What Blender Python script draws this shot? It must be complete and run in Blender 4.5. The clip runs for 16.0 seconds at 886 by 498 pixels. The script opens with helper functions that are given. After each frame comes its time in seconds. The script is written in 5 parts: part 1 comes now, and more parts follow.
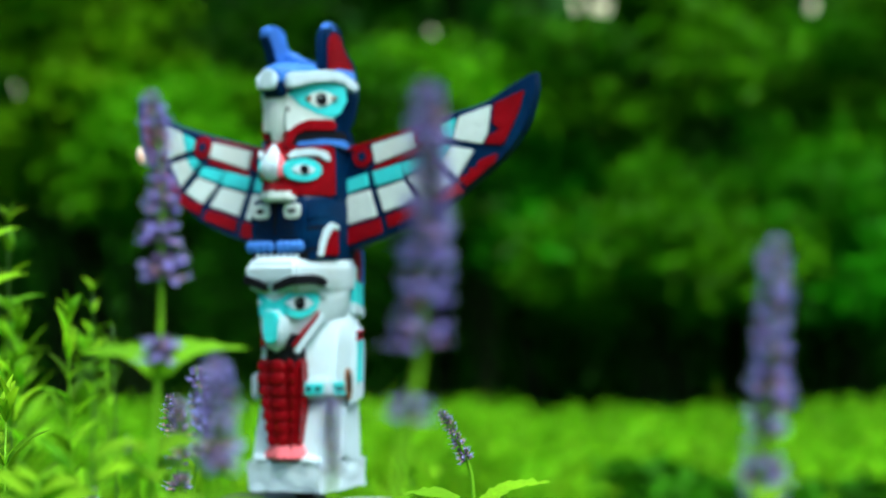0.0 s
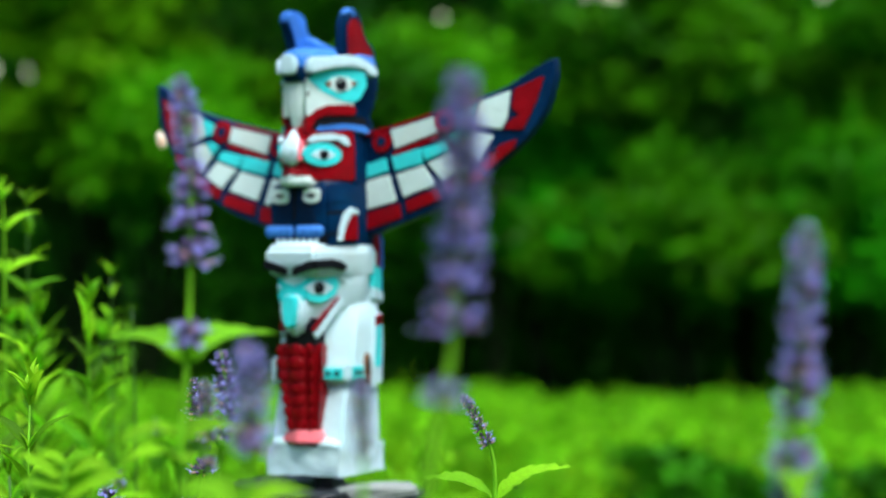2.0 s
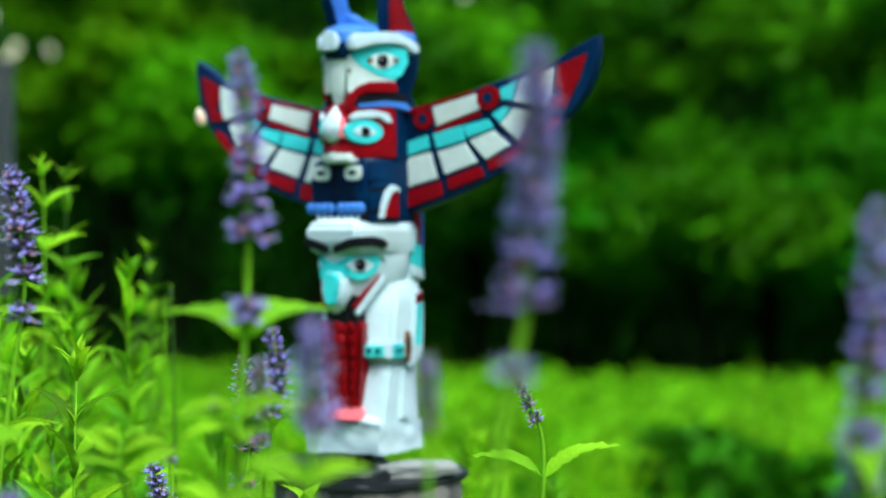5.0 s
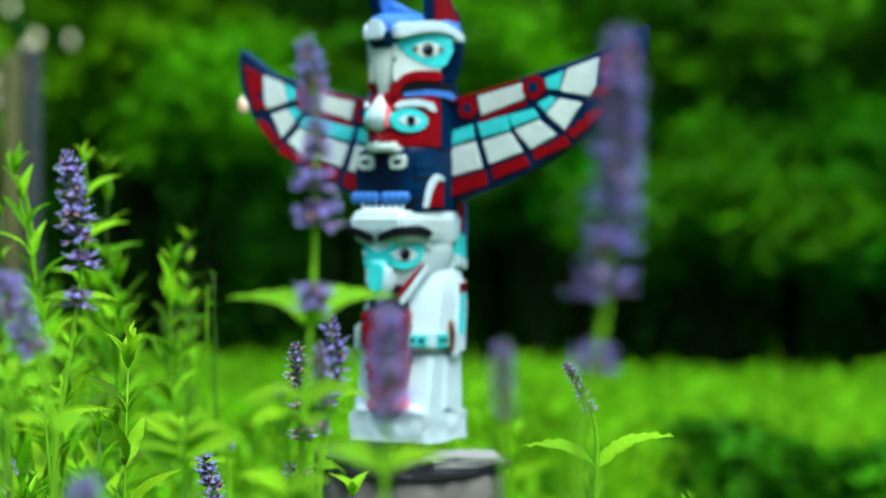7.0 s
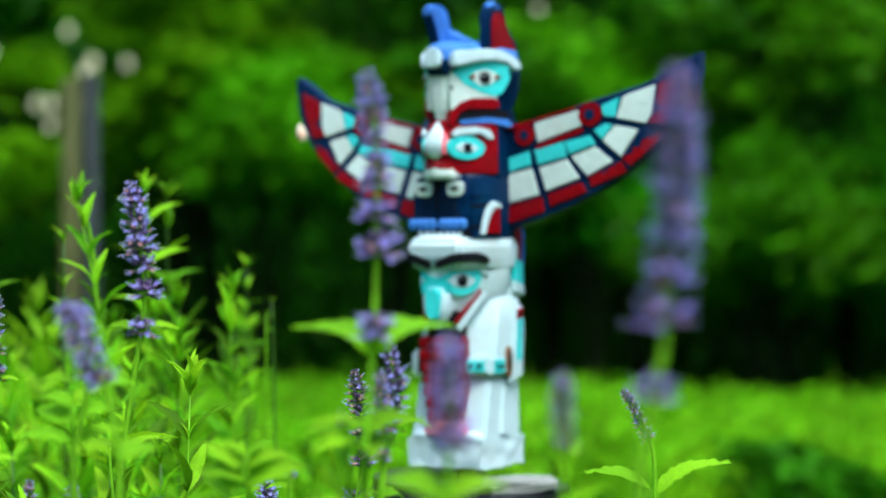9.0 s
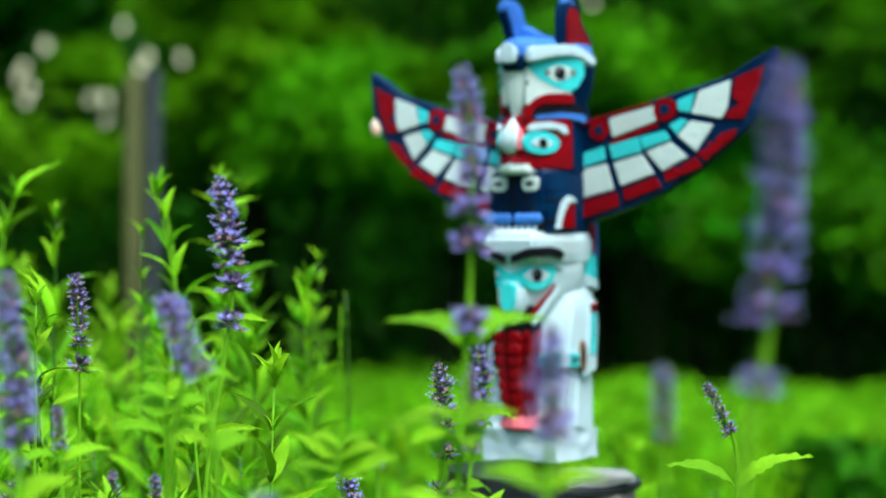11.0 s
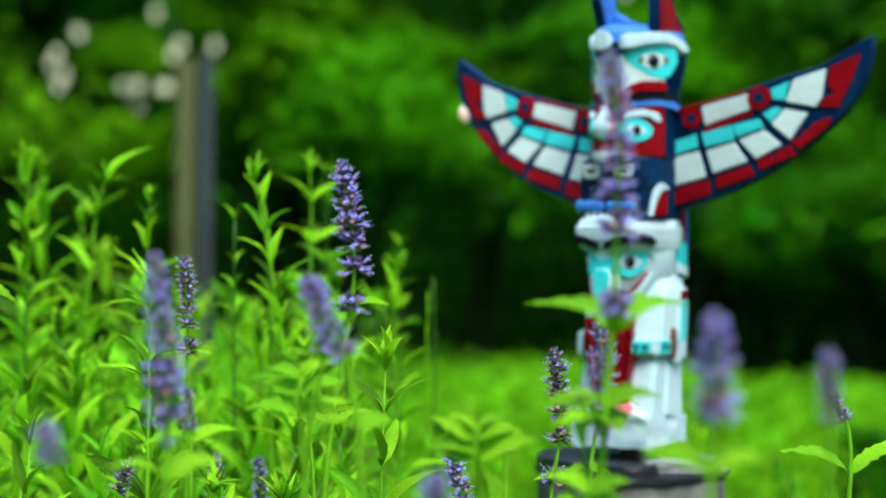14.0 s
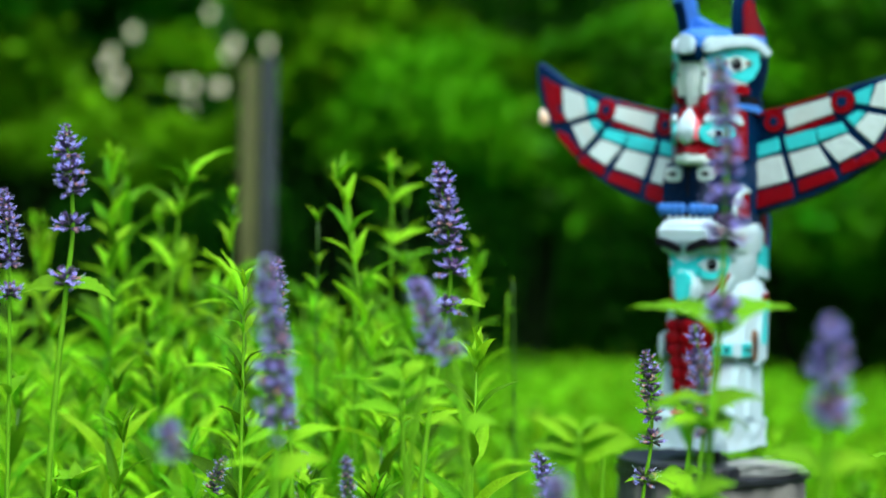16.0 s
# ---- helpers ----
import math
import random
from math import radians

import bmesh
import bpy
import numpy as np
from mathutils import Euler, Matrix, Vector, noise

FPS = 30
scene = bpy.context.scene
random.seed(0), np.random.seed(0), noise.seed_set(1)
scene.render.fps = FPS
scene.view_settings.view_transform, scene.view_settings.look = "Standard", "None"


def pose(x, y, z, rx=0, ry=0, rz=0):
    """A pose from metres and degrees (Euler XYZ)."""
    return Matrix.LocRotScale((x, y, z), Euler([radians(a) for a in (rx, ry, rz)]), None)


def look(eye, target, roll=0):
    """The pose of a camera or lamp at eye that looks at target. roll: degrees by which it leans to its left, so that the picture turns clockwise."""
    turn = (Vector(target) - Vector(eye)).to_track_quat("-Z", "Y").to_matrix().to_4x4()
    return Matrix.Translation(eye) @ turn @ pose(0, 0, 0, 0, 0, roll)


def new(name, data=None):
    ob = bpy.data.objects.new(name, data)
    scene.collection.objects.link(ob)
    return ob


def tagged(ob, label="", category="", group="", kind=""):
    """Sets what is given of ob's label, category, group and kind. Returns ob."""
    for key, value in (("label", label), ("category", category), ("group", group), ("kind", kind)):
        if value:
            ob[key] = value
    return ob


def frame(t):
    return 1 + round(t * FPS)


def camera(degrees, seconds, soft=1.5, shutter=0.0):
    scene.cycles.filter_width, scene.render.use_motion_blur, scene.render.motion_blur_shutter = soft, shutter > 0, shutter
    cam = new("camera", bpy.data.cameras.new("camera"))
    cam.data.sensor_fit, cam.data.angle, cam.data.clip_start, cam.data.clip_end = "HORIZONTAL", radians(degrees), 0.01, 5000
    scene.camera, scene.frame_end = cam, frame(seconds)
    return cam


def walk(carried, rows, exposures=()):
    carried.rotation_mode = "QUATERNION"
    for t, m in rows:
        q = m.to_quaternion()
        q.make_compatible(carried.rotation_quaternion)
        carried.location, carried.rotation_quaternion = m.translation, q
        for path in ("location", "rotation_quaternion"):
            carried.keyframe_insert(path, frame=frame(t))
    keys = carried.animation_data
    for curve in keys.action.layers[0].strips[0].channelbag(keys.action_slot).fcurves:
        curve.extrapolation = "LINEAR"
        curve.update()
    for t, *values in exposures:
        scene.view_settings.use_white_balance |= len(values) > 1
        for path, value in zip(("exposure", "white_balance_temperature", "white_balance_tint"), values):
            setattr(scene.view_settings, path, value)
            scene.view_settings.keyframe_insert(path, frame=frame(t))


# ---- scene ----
# ---------------------------------------------------------------- camera
cam = camera(26.0, 16.0, soft=1.5)
cam.data.dof.use_dof = True
cam.data.dof.focus_distance = 1.30
cam.data.dof.aperture_fstop = 4.4
cam.data.dof.aperture_blades = 0
PATH = [
    (0, look((0.0000, 0.0089, 0.9512), (0.1285, 1.7039, 0.9762), -0.62)),
    (0.5, look((-0.0009, 0.0066, 0.9508), (0.1272, 1.7016, 0.9735), -0.63)),
    (1, look((-0.0038, 0.0061, 0.9500), (0.1236, 1.7012, 0.9697), -0.64)),
    (1.5, look((-0.0067, 0.0055, 0.9503), (0.1170, 1.7009, 0.9666), -0.58)),
    (2, look((-0.0096, 0.0056, 0.9514), (0.1115, 1.7013, 0.9631), -0.44)),
    (2.5, look((-0.0153, 0.0076, 0.9522), (0.1038, 1.7034, 0.9577), -0.34)),
    (3, look((-0.0216, 0.0103, 0.9516), (0.0939, 1.7063, 0.9491), -0.33)),
    (3.5, look((-0.0241, 0.0120, 0.9506), (0.0852, 1.7084, 0.9444), -0.36)),
    (4, look((-0.0244, 0.0113, 0.9503), (0.0818, 1.7080, 0.9458), -0.38)),
    (6.5, look((-0.0467, 0.0166, 0.9483), (0.0516, 1.7137, 0.9363), 0.08)),
    (7, look((-0.0527, 0.0173, 0.9476), (0.0374, 1.7149, 0.9345), 0.07)),
    (7.5, look((-0.0512, 0.0161, 0.9479), (0.0234, 1.7144, 0.9377), -0.01)),
    (8, look((-0.0517, 0.0129, 0.9503), (0.0099, 1.7118, 0.9472), -0.08)),
    (8.5, look((-0.0527, 0.0094, 0.9524), (-0.0013, 1.7086, 0.9559), -0.10)),
    (9, look((-0.0557, 0.0064, 0.9523), (-0.0137, 1.7059, 0.9578), -0.08)),
    (11.5, look((-0.0870, -0.0057, 0.9517), (-0.0943, 1.6943, 0.9523), 0.11)),
    (12, look((-0.0986, -0.0081, 0.9511), (-0.1069, 1.6919, 0.9518), 0.18)),
    (12.5, look((-0.1097, -0.0099, 0.9491), (-0.1236, 1.6900, 0.9475), 0.24)),
    (13, look((-0.1185, -0.0108, 0.9493), (-0.1402, 1.6891, 0.9464), 0.35)),
    (13.5, look((-0.1251, -0.0108, 0.9490), (-0.1499, 1.6890, 0.9455), 0.42)),
    (14, look((-0.1378, -0.0105, 0.9485), (-0.1608, 1.6893, 0.9401), 0.47)),
    (14.5, look((-0.1481, -0.0128, 0.9485), (-0.1798, 1.6869, 0.9359), 0.54)),
    (15, look((-0.1581, -0.0153, 0.9492), (-0.2039, 1.6840, 0.9369), 0.65)),
    (15.5, look((-0.1618, -0.0185, 0.9500), (-0.2213, 1.6805, 0.9400), 0.72)),
    (16, look((-0.1674, -0.0212, 0.9498), (-0.2333, 1.6775, 0.9409), 0.76)),
]
walk(cam, PATH, [(0, 0.83, 5980, 5), (16, 0.83, 5980, 5)])

# ---------------------------------------------------------------- light
world = bpy.data.worlds.new("sky")
scene.world = world
world.use_nodes = True
wn = world.node_tree.nodes
wl = world.node_tree.links
sky = wn.new("ShaderNodeTexSky")
sky.sky_type = "NISHITA"
sky.sun_disc = False
sky.sun_elevation = radians(63)
sky.sun_rotation = radians(157)
sky.air_density = 1.0
sky.dust_density = 4.0
sky.ozone_density = 0.6
wl.new(sky.outputs["Color"], wn["Background"].inputs["Color"])
wn["Background"].inputs["Strength"].default_value = 0.135
sun_data = bpy.data.lights.new("sun", "SUN")
sun_data.energy = 2.1
sun_data.angle = radians(30)
sun_data.color = (1.0, 0.98, 0.94)
sun = new("sun", sun_data)
sun.matrix_world = look((0.65, -1.55, 3.3), (0, 0, 0))


# ---------------------------------------------------------------- materials
def material(name, colour, rough=0.6, vary=0.15, scale=40.0, bump=0.0, bump_scale=200.0, glow_through=0.0, each=0.0, spec=0.5,
             stain=None, stain_scale=8.0, stain_amount=0.3):
    """A procedural surface: base colour with two scales of variation, relief, light passing through thin leaves, and variation from piece to piece."""
    m = bpy.data.materials.new(name)
    m.use_nodes = True
    n, k = m.node_tree.nodes, m.node_tree.links
    bsdf = n["Principled BSDF"]
    bsdf.inputs["Roughness"].default_value = rough
    bsdf.inputs["Specular IOR Level"].default_value = spec
    coords = n.new("ShaderNodeTexCoord")
    fine = n.new("ShaderNodeTexNoise")
    fine.inputs["Scale"].default_value = scale
    fine.inputs["Detail"].default_value = 5
    k.new(coords.outputs["Object"], fine.inputs["Vector"])
    ramp = n.new("ShaderNodeMapRange")
    ramp.inputs["From Min"].default_value, ramp.inputs["From Max"].default_value = 0.3, 0.7
    ramp.inputs["To Min"].default_value, ramp.inputs["To Max"].default_value = 1 - vary, 1 + vary
    k.new(fine.outputs["Fac"], ramp.inputs["Value"])
    hsv = n.new("ShaderNodeHueSaturation")
    hsv.inputs["Color"].default_value = (*colour, 1)
    value = ramp.outputs["Result"]
    if each:
        info = n.new("ShaderNodeNewGeometry")
        ob = n.new("ShaderNodeObjectInfo")
        add = n.new("ShaderNodeMath")
        add.operation = "ADD"
        k.new(info.outputs["Random Per Island"], add.inputs[0])
        k.new(ob.outputs["Random"], add.inputs[1])
        fract = n.new("ShaderNodeMath")
        fract.operation = "FRACT"
        k.new(add.outputs[0], fract.inputs[0])
        span = n.new("ShaderNodeMapRange")
        span.inputs["To Min"].default_value, span.inputs["To Max"].default_value = 1 - each, 1 + each
        k.new(fract.outputs[0], span.inputs["Value"])
        mul = n.new("ShaderNodeMath")
        mul.operation = "MULTIPLY"
        k.new(span.outputs["Result"], mul.inputs[0])
        k.new(value, mul.inputs[1])
        value = mul.outputs[0]
        hue = n.new("ShaderNodeMapRange")
        hue.inputs["To Min"].default_value, hue.inputs["To Max"].default_value = 0.5 - each * 0.035, 0.5 + each * 0.014
        k.new(ob.outputs["Random"], hue.inputs["Value"])
        k.new(hue.outputs["Result"], hsv.inputs["Hue"])
    k.new(value, hsv.inputs["Value"])
    colour_out = hsv.outputs["Color"]
    if stain:
        blotch = n.new("ShaderNodeTexNoise")
        blotch.inputs["Scale"].default_value = stain_scale
        blotch.inputs["Detail"].default_value = 6
        k.new(coords.outputs["Object"], blotch.inputs["Vector"])
        cut = n.new("ShaderNodeMapRange")
        cut.inputs["From Min"].default_value, cut.inputs["From Max"].default_value = 0.52, 0.68
        cut.inputs["To Max"].default_value = stain_amount
        k.new(blotch.outputs["Fac"], cut.inputs["Value"])
        mix = n.new("ShaderNodeMix")
        mix.data_type = "RGBA"
        k.new(cut.outputs["Result"], mix.inputs[0])
        k.new(colour_out, mix.inputs[6])
        mix.inputs[7].default_value = (*stain, 1)
        colour_out = mix.outputs[2]
    k.new(colour_out, bsdf.inputs["Base Color"])
    if bump:
        grain = n.new("ShaderNodeTexNoise")
        grain.inputs["Scale"].default_value = bump_scale
        grain.inputs["Detail"].default_value = 4
        k.new(coords.outputs["Object"], grain.inputs["Vector"])
        b = n.new("ShaderNodeBump")
        b.inputs["Strength"].default_value = bump
        b.inputs["Distance"].default_value = 0.002
        k.new(grain.outputs["Fac"], b.inputs["Height"])
        k.new(b.outputs["Normal"], bsdf.inputs["Normal"])
    if glow_through:
        tr = n.new("ShaderNodeBsdfTranslucent")
        k.new(colour_out, tr.inputs["Color"])
        shader = n.new("ShaderNodeMixShader")
        shader.inputs[0].default_value = glow_through
        k.new(bsdf.outputs[0], shader.inputs[1])
        k.new(tr.outputs[0], shader.inputs[2])
        k.new(shader.outputs[0], n["Material Output"].inputs["Surface"])
    return m


M_LEAF = material("leaf_green", (0.195, 0.50, 0.006), 0.52, 0.22, 60, 0.3, 300, 0.34, 0.3, stain=(0.21, 0.46, 0.008), stain_scale=25, spec=0.12)
M_SHOOT = material("shoot_green", (0.18, 0.51, 0.006), 0.48, 0.25, 60, 0.2, 300, 0.48, 0.7, spec=0.13)
M_STEM = material("stem_green", (0.17, 0.45, 0.012), 0.45, 0.2, 80, 0.2, 400, spec=0.14)
M_STEM_DARK = material("stem_dark", (0.04, 0.13, 0.008), 0.5, 0.2, 80, 0.2, 400)
M_CALYX = material("calyx_violet", (0.155, 0.105, 0.245), 0.6, 0.3, 300, 0, 200, 0.12, 0.55, spec=0.25)
M_CALYX_GREEN = material("calyx_green", (0.075, 0.1, 0.06), 0.6, 0.3, 300, 0, 200, 0.1, 0.3)
M_PETAL = material("petal_lavender", (0.43, 0.40, 0.90), 0.5, 0.15, 300, 0, 200, 0.3, 0.3, spec=0.25)
M_FADED = material("petal_faded", (0.66, 0.36, 0.33), 0.6, 0.15, 300, 0, 200, 0.25, 0.3)
M_STAMEN = material("stamen_pale", (0.55, 0.6, 0.9), 0.5, 0.1, 300, 0, 200, 0.2, 0.2)
M_GRASS = material("meadow_green", (0.195, 0.5, 0.004), 0.5, 0.42, 4, 0, 200, 0.4, 0.55, spec=0.06)
M_TREE_LEAF = material("tree_leaf", (0.024, 0.15, 0.0006), 0.45, 0.3, 2.0, 0, 200, 0.3, 0.65, spec=0.06)
# leaf colour darkened to hold the deep shade of the wood
M_TREE_SHADE = material("tree_leaf_shade", (0.0065, 0.062, 0.0012), 0.5, 0.3, 2.0, 0, 200, 0.22, 0.4, spec=0.06)
M_TREE_BRIGHT = material("tree_leaf_bright", (0.105, 0.37, 0.0005), 0.5, 0.3, 2.0, 0, 200, 0.35, 0.4, spec=0.06)
M_TREE_MID = material("tree_leaf_mid", (0.04, 0.235, 0.0008), 0.45, 0.3, 2.0, 0, 200, 0.3, 0.65, spec=0.06)
M_UNDER_SHADE = material("understory_leaf_shade", (0.024, 0.16, 0.0022), 0.5, 0.3, 2.0, 0, 200, 0.2, 0.6, spec=0.05)
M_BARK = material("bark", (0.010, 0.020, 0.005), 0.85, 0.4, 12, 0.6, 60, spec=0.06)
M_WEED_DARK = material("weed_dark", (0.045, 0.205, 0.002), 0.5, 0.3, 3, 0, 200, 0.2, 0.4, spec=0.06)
M_SOIL = material("soil_green", (0.012, 0.04, 0.004), 0.9, 0.4, 6, 0.6, 40, stain=(0.03, 0.025, 0.015), stain_scale=3, stain_amount=0.6, spec=0.06)

P_WHITE = material("paint_white", (0.54, 0.725, 0.77), 0.38, 0.06, 60, 0.35, 180, stain=(0.42, 0.44, 0.40), stain_scale=30, stain_amount=0.30, spec=0.14)
P_CREAM = material("paint_cream", (0.60, 0.75, 0.71), 0.42, 0.06, 60, 0.5, 160, stain=(0.45, 0.42, 0.34), stain_scale=30, stain_amount=0.25, spec=0.14)
P_NAVY = material("paint_navy", (0.001, 0.017, 0.060), 0.32, 0.2, 60, 0.35, 180, stain=(0.004, 0.05, 0.13), stain_scale=25, stain_amount=0.5, spec=0.12)
P_BLUE = material("paint_blue", (0.06, 0.21, 0.62), 0.36, 0.15, 60, 0.35, 180, stain=(0.05, 0.12, 0.34), stain_scale=20, stain_amount=0.5, spec=0.12)
P_RED = material("paint_red", (0.23, 0.001, 0.005), 0.34, 0.18, 60, 0.4, 180, stain=(0.16, 0.004, 0.01), stain_scale=25, stain_amount=0.5, spec=0.12)
P_PINK = material("paint_pink", (0.80, 0.17, 0.20), 0.4, 0.12, 60, 0.35, 180, spec=0.14)
P_TURQ = material("paint_turquoise", (0.075, 0.68, 0.68), 0.36, 0.1, 60, 0.35, 180, stain=(0.05, 0.34, 0.36), stain_scale=25, stain_amount=0.35, spec=0.14)
P_BLACK = material("paint_black", (0.008, 0.009, 0.012), 0.3, 0.2, 60, 0.3, 180, spec=0.14)
P_BROWN = material("paint_brown", (0.20, 0.10, 0.045), 0.5, 0.2, 60, 0.3, 180)
M_STUMP = material("weathered_wood", (0.095, 0.098, 0.082), 0.85, 0.35, 40, 0.9, 90, stain=(0.10, 0.095, 0.085), stain_scale=18, stain_amount=0.75)
M_SLAB = material("silvered_wood", (0.24, 0.27, 0.245), 0.8, 0.25, 60, 0.7, 120, stain=(0.22, 0.21, 0.19), stain_scale=30, stain_amount=0.5)
M_RUBBER = material("black_tar", (0.014, 0.016, 0.022), 0.42, 0.3, 40, 0.4, 150)
M_POST_TAN = material("post_tan", (0.044, 0.056, 0.004), 0.8, 0.25, 8, 0.4, 60, stain=(0.07, 0.075, 0.02), stain_scale=4, stain_amount=0.5)
M_POST_GREY = material("post_grey", (0.036, 0.048, 0.052), 0.6, 0.2, 8, 0.3, 60)
M_SHELL = material("shell_cream", (0.85, 0.72, 0.52), 0.45, 0.15, 120, 0.2, 200, stain=(0.80, 0.30, 0.14), stain_scale=60, stain_amount=0.7)


# ---------------------------------------------------------------- helpers of this place
def mesh_from(name, bm, *mats, smooth=True):
    me = bpy.data.meshes.new(name)
    bm.to_mesh(me)
    bm.free()
    for m in mats:
        me.materials.append(m)
    if smooth:
        me.polygons.foreach_set("use_smooth", [True] * len(me.polygons))
    return me


def part(name, data, material_=None, parent=None, label="", m=None):
    """One mesh object under a thing: from a bmesh with its material, or from mesh data that alike pieces share."""
    if isinstance(data, bmesh.types.BMesh):
        data = mesh_from(name, data, material_)
    ob = new(name, data)
    if m is not None:
        ob.matrix_basis = m
    if parent is not None:
        ob.parent = parent
    return tagged(ob, label) if label else ob


def mesh_arrays(name, verts, faces, mats, indices=None):
    me = bpy.data.meshes.new(name)
    me.from_pydata(verts, [], faces)
    for m in mats:
        me.materials.append(m)
    if indices is not None:
        me.polygons.foreach_set("material_index", indices)
    return me


def frame_along(d):
    d = Vector(d).normalized()
    a = Vector((0, 0, 1)) if abs(d.z) < 0.95 else Vector((1, 0, 0))
    x = d.cross(a).normalized()
    return x, x.cross(d).normalized(), d


def tube(verts, faces, points, radii, sides=6, cap=True):
    """Adds a tapered tube along points to the lists."""
    start = len(verts)
    for i, p in enumerate(points):
        d = Vector(points[min(i + 1, len(points) - 1)]) - Vector(points[max(i - 1, 0)])
        x, y, _ = frame_along(d)
        for s in range(sides):
            a = 2 * math.pi * s / sides
            verts.append(Vector(p) + (x * math.cos(a) + y * math.sin(a)) * radii[i])
    for i in range(len(points) - 1):
        for s in range(sides):
            a, b = start + i * sides + s, start + i * sides + (s + 1) % sides
            faces.append((a, b, b + sides, a + sides))
    if cap:
        faces.append(tuple(start + (len(points) - 1) * sides + s for s in range(sides)))
        faces.append(tuple(start + s for s in reversed(range(sides))))


def curve_points(points, steps):
    """A smooth line through the points, with no overshoot between close ones."""
    p = [Vector(q) for q in points]
    p = [2 * p[0] - p[1], *p, 2 * p[-1] - p[-2]]
    out = []
    for i in range(1, len(p) - 2):
        a, b, c, d = p[i - 1 : i + 3]
        t0, t1 = (b - a).length ** 0.5, (c - b).length ** 0.5
        t2 = (d - c).length ** 0.5
        m1 = (b - a) / t0 - (c - a) / (t0 + t1) + (c - b) / t1
        m2 = (c - b) / t1 - (d - b) / (t1 + t2) + (d - c) / t2
        m1, m2 = m1 * t1, m2 * t1
        for s in range(steps):
            t = s / steps
            out.append((2 * t ** 3 - 3 * t * t + 1) * b + (t ** 3 - 2 * t * t + t) * m1 + (3 * t * t - 2 * t ** 3) * c + (t ** 3 - t * t) * m2)
    return out + [p[-2]]


# ---------------------------------------------------------------- ground
def build_ground():
    bm = bmesh.new()
    bmesh.ops.create_grid(bm, x_segments=90, y_segments=90, size=1.0)
    for v in bm.verts:
        x, y = v.co.x, v.co.y
        v.co.x = math.copysign(abs(x) ** 3.2, x) * 900
        v.co.y = math.copysign(abs(y) ** 3.2, y) * 900 + 3
        near = max(0.0, 1 - (v.co - Vector((0, 3, 0))).length / 40)
        v.co.z = near * 0.05 * noise.noise(Vector((v.co.x * 0.8, v.co.y * 0.8, 0)))
    tagged(part("ground", bm, M_SOIL), "uneven soil and low green turf under the flower bed", "ground", kind="structure")


build_ground()


def sink(x):
    """The meadow stands a little lower towards +x."""
    return 1 - 0.09 * min(1.0, max(0.0, (x - 0.1) / 0.6))


def beyond(x, y, xs, ys):
    """Whether a stand has ended here: its edges are ragged, not straight."""
    inside = min(x - xs[0], xs[1] - x, 1.6 * (y - ys[0]), 1.6 * (ys[1] - y))
    reach = 0.30 if xs[1] - xs[0] > 5 else 0.16
    return inside < reach * (1 + 1.9 * noise.noise(Vector((x * 2.3, y * 2.3, 9.0))))


def blades(name, count, xs, ys, height, width, material_, lean=0.25, seed=1, stiff=3):
    """Arrays of curved blades on the ground."""
    rng = np.random.default_rng(seed)
    verts, faces = [], []
    for _ in range(count):
        x, y = rng.uniform(*xs), rng.uniform(*ys)
        if beyond(x, y, xs, ys):
            continue
        clump = noise.noise(Vector((x * 1.3, y * 1.3, 3.0)))
        h = height * sink(x) * (1 + 0.16 * clump) * rng.uniform(0.62, 1.08)
        a = rng.uniform(0, 2 * math.pi)
        w = width * rng.uniform(0.6, 1.3)
        d = Vector((math.cos(a), math.sin(a), 0)) * h * lean * rng.uniform(0.2, 1.4)
        side = Vector((-math.sin(a), math.cos(a), 0)) * w
        s = len(verts)
        for q in range(stiff):
            f = q / stiff
            c = Vector((x, y, 0)) + d * f * f + Vector((0, 0, h * f))
            k = 1 - 0.55 * f
            verts += [c - side * k, c + side * k]
        verts.append(Vector((x, y, 0)) + d + Vector((0, 0, h * (1 - 0.1 * lean))))
        for q in range(stiff - 1):
            faces.append((s + 2 * q, s + 2 * q + 1, s + 2 * q + 3, s + 2 * q + 2))
        faces.append((s + 2 * stiff - 2, s + 2 * stiff - 1, s + 2 * stiff))
    return mesh_arrays(name, verts, faces, [material_])


def leaf_cloud(points, sizes, rng, verts, faces, fold=0.25):
    """Adds one folded four-sided leaf at each point, in a random turn."""
    for p, s in zip(points, sizes):
        n = rng.normal(size=3)
        n[2] = abs(n[2]) + 0.5
        n /= np.linalg.norm(n)
        u = np.cross(n, rng.normal(size=3))
        u /= np.linalg.norm(u)
        v = np.cross(n, u)
        b = len(verts)
        p = np.asarray(p)
        verts += [p - u * s, p - v * s * 0.42 + n * s * fold, p + u * s, p + v * s * 0.42 + n * s * fold]
        faces += [(b, b + 1, b + 2), (b, b + 2, b + 3)]


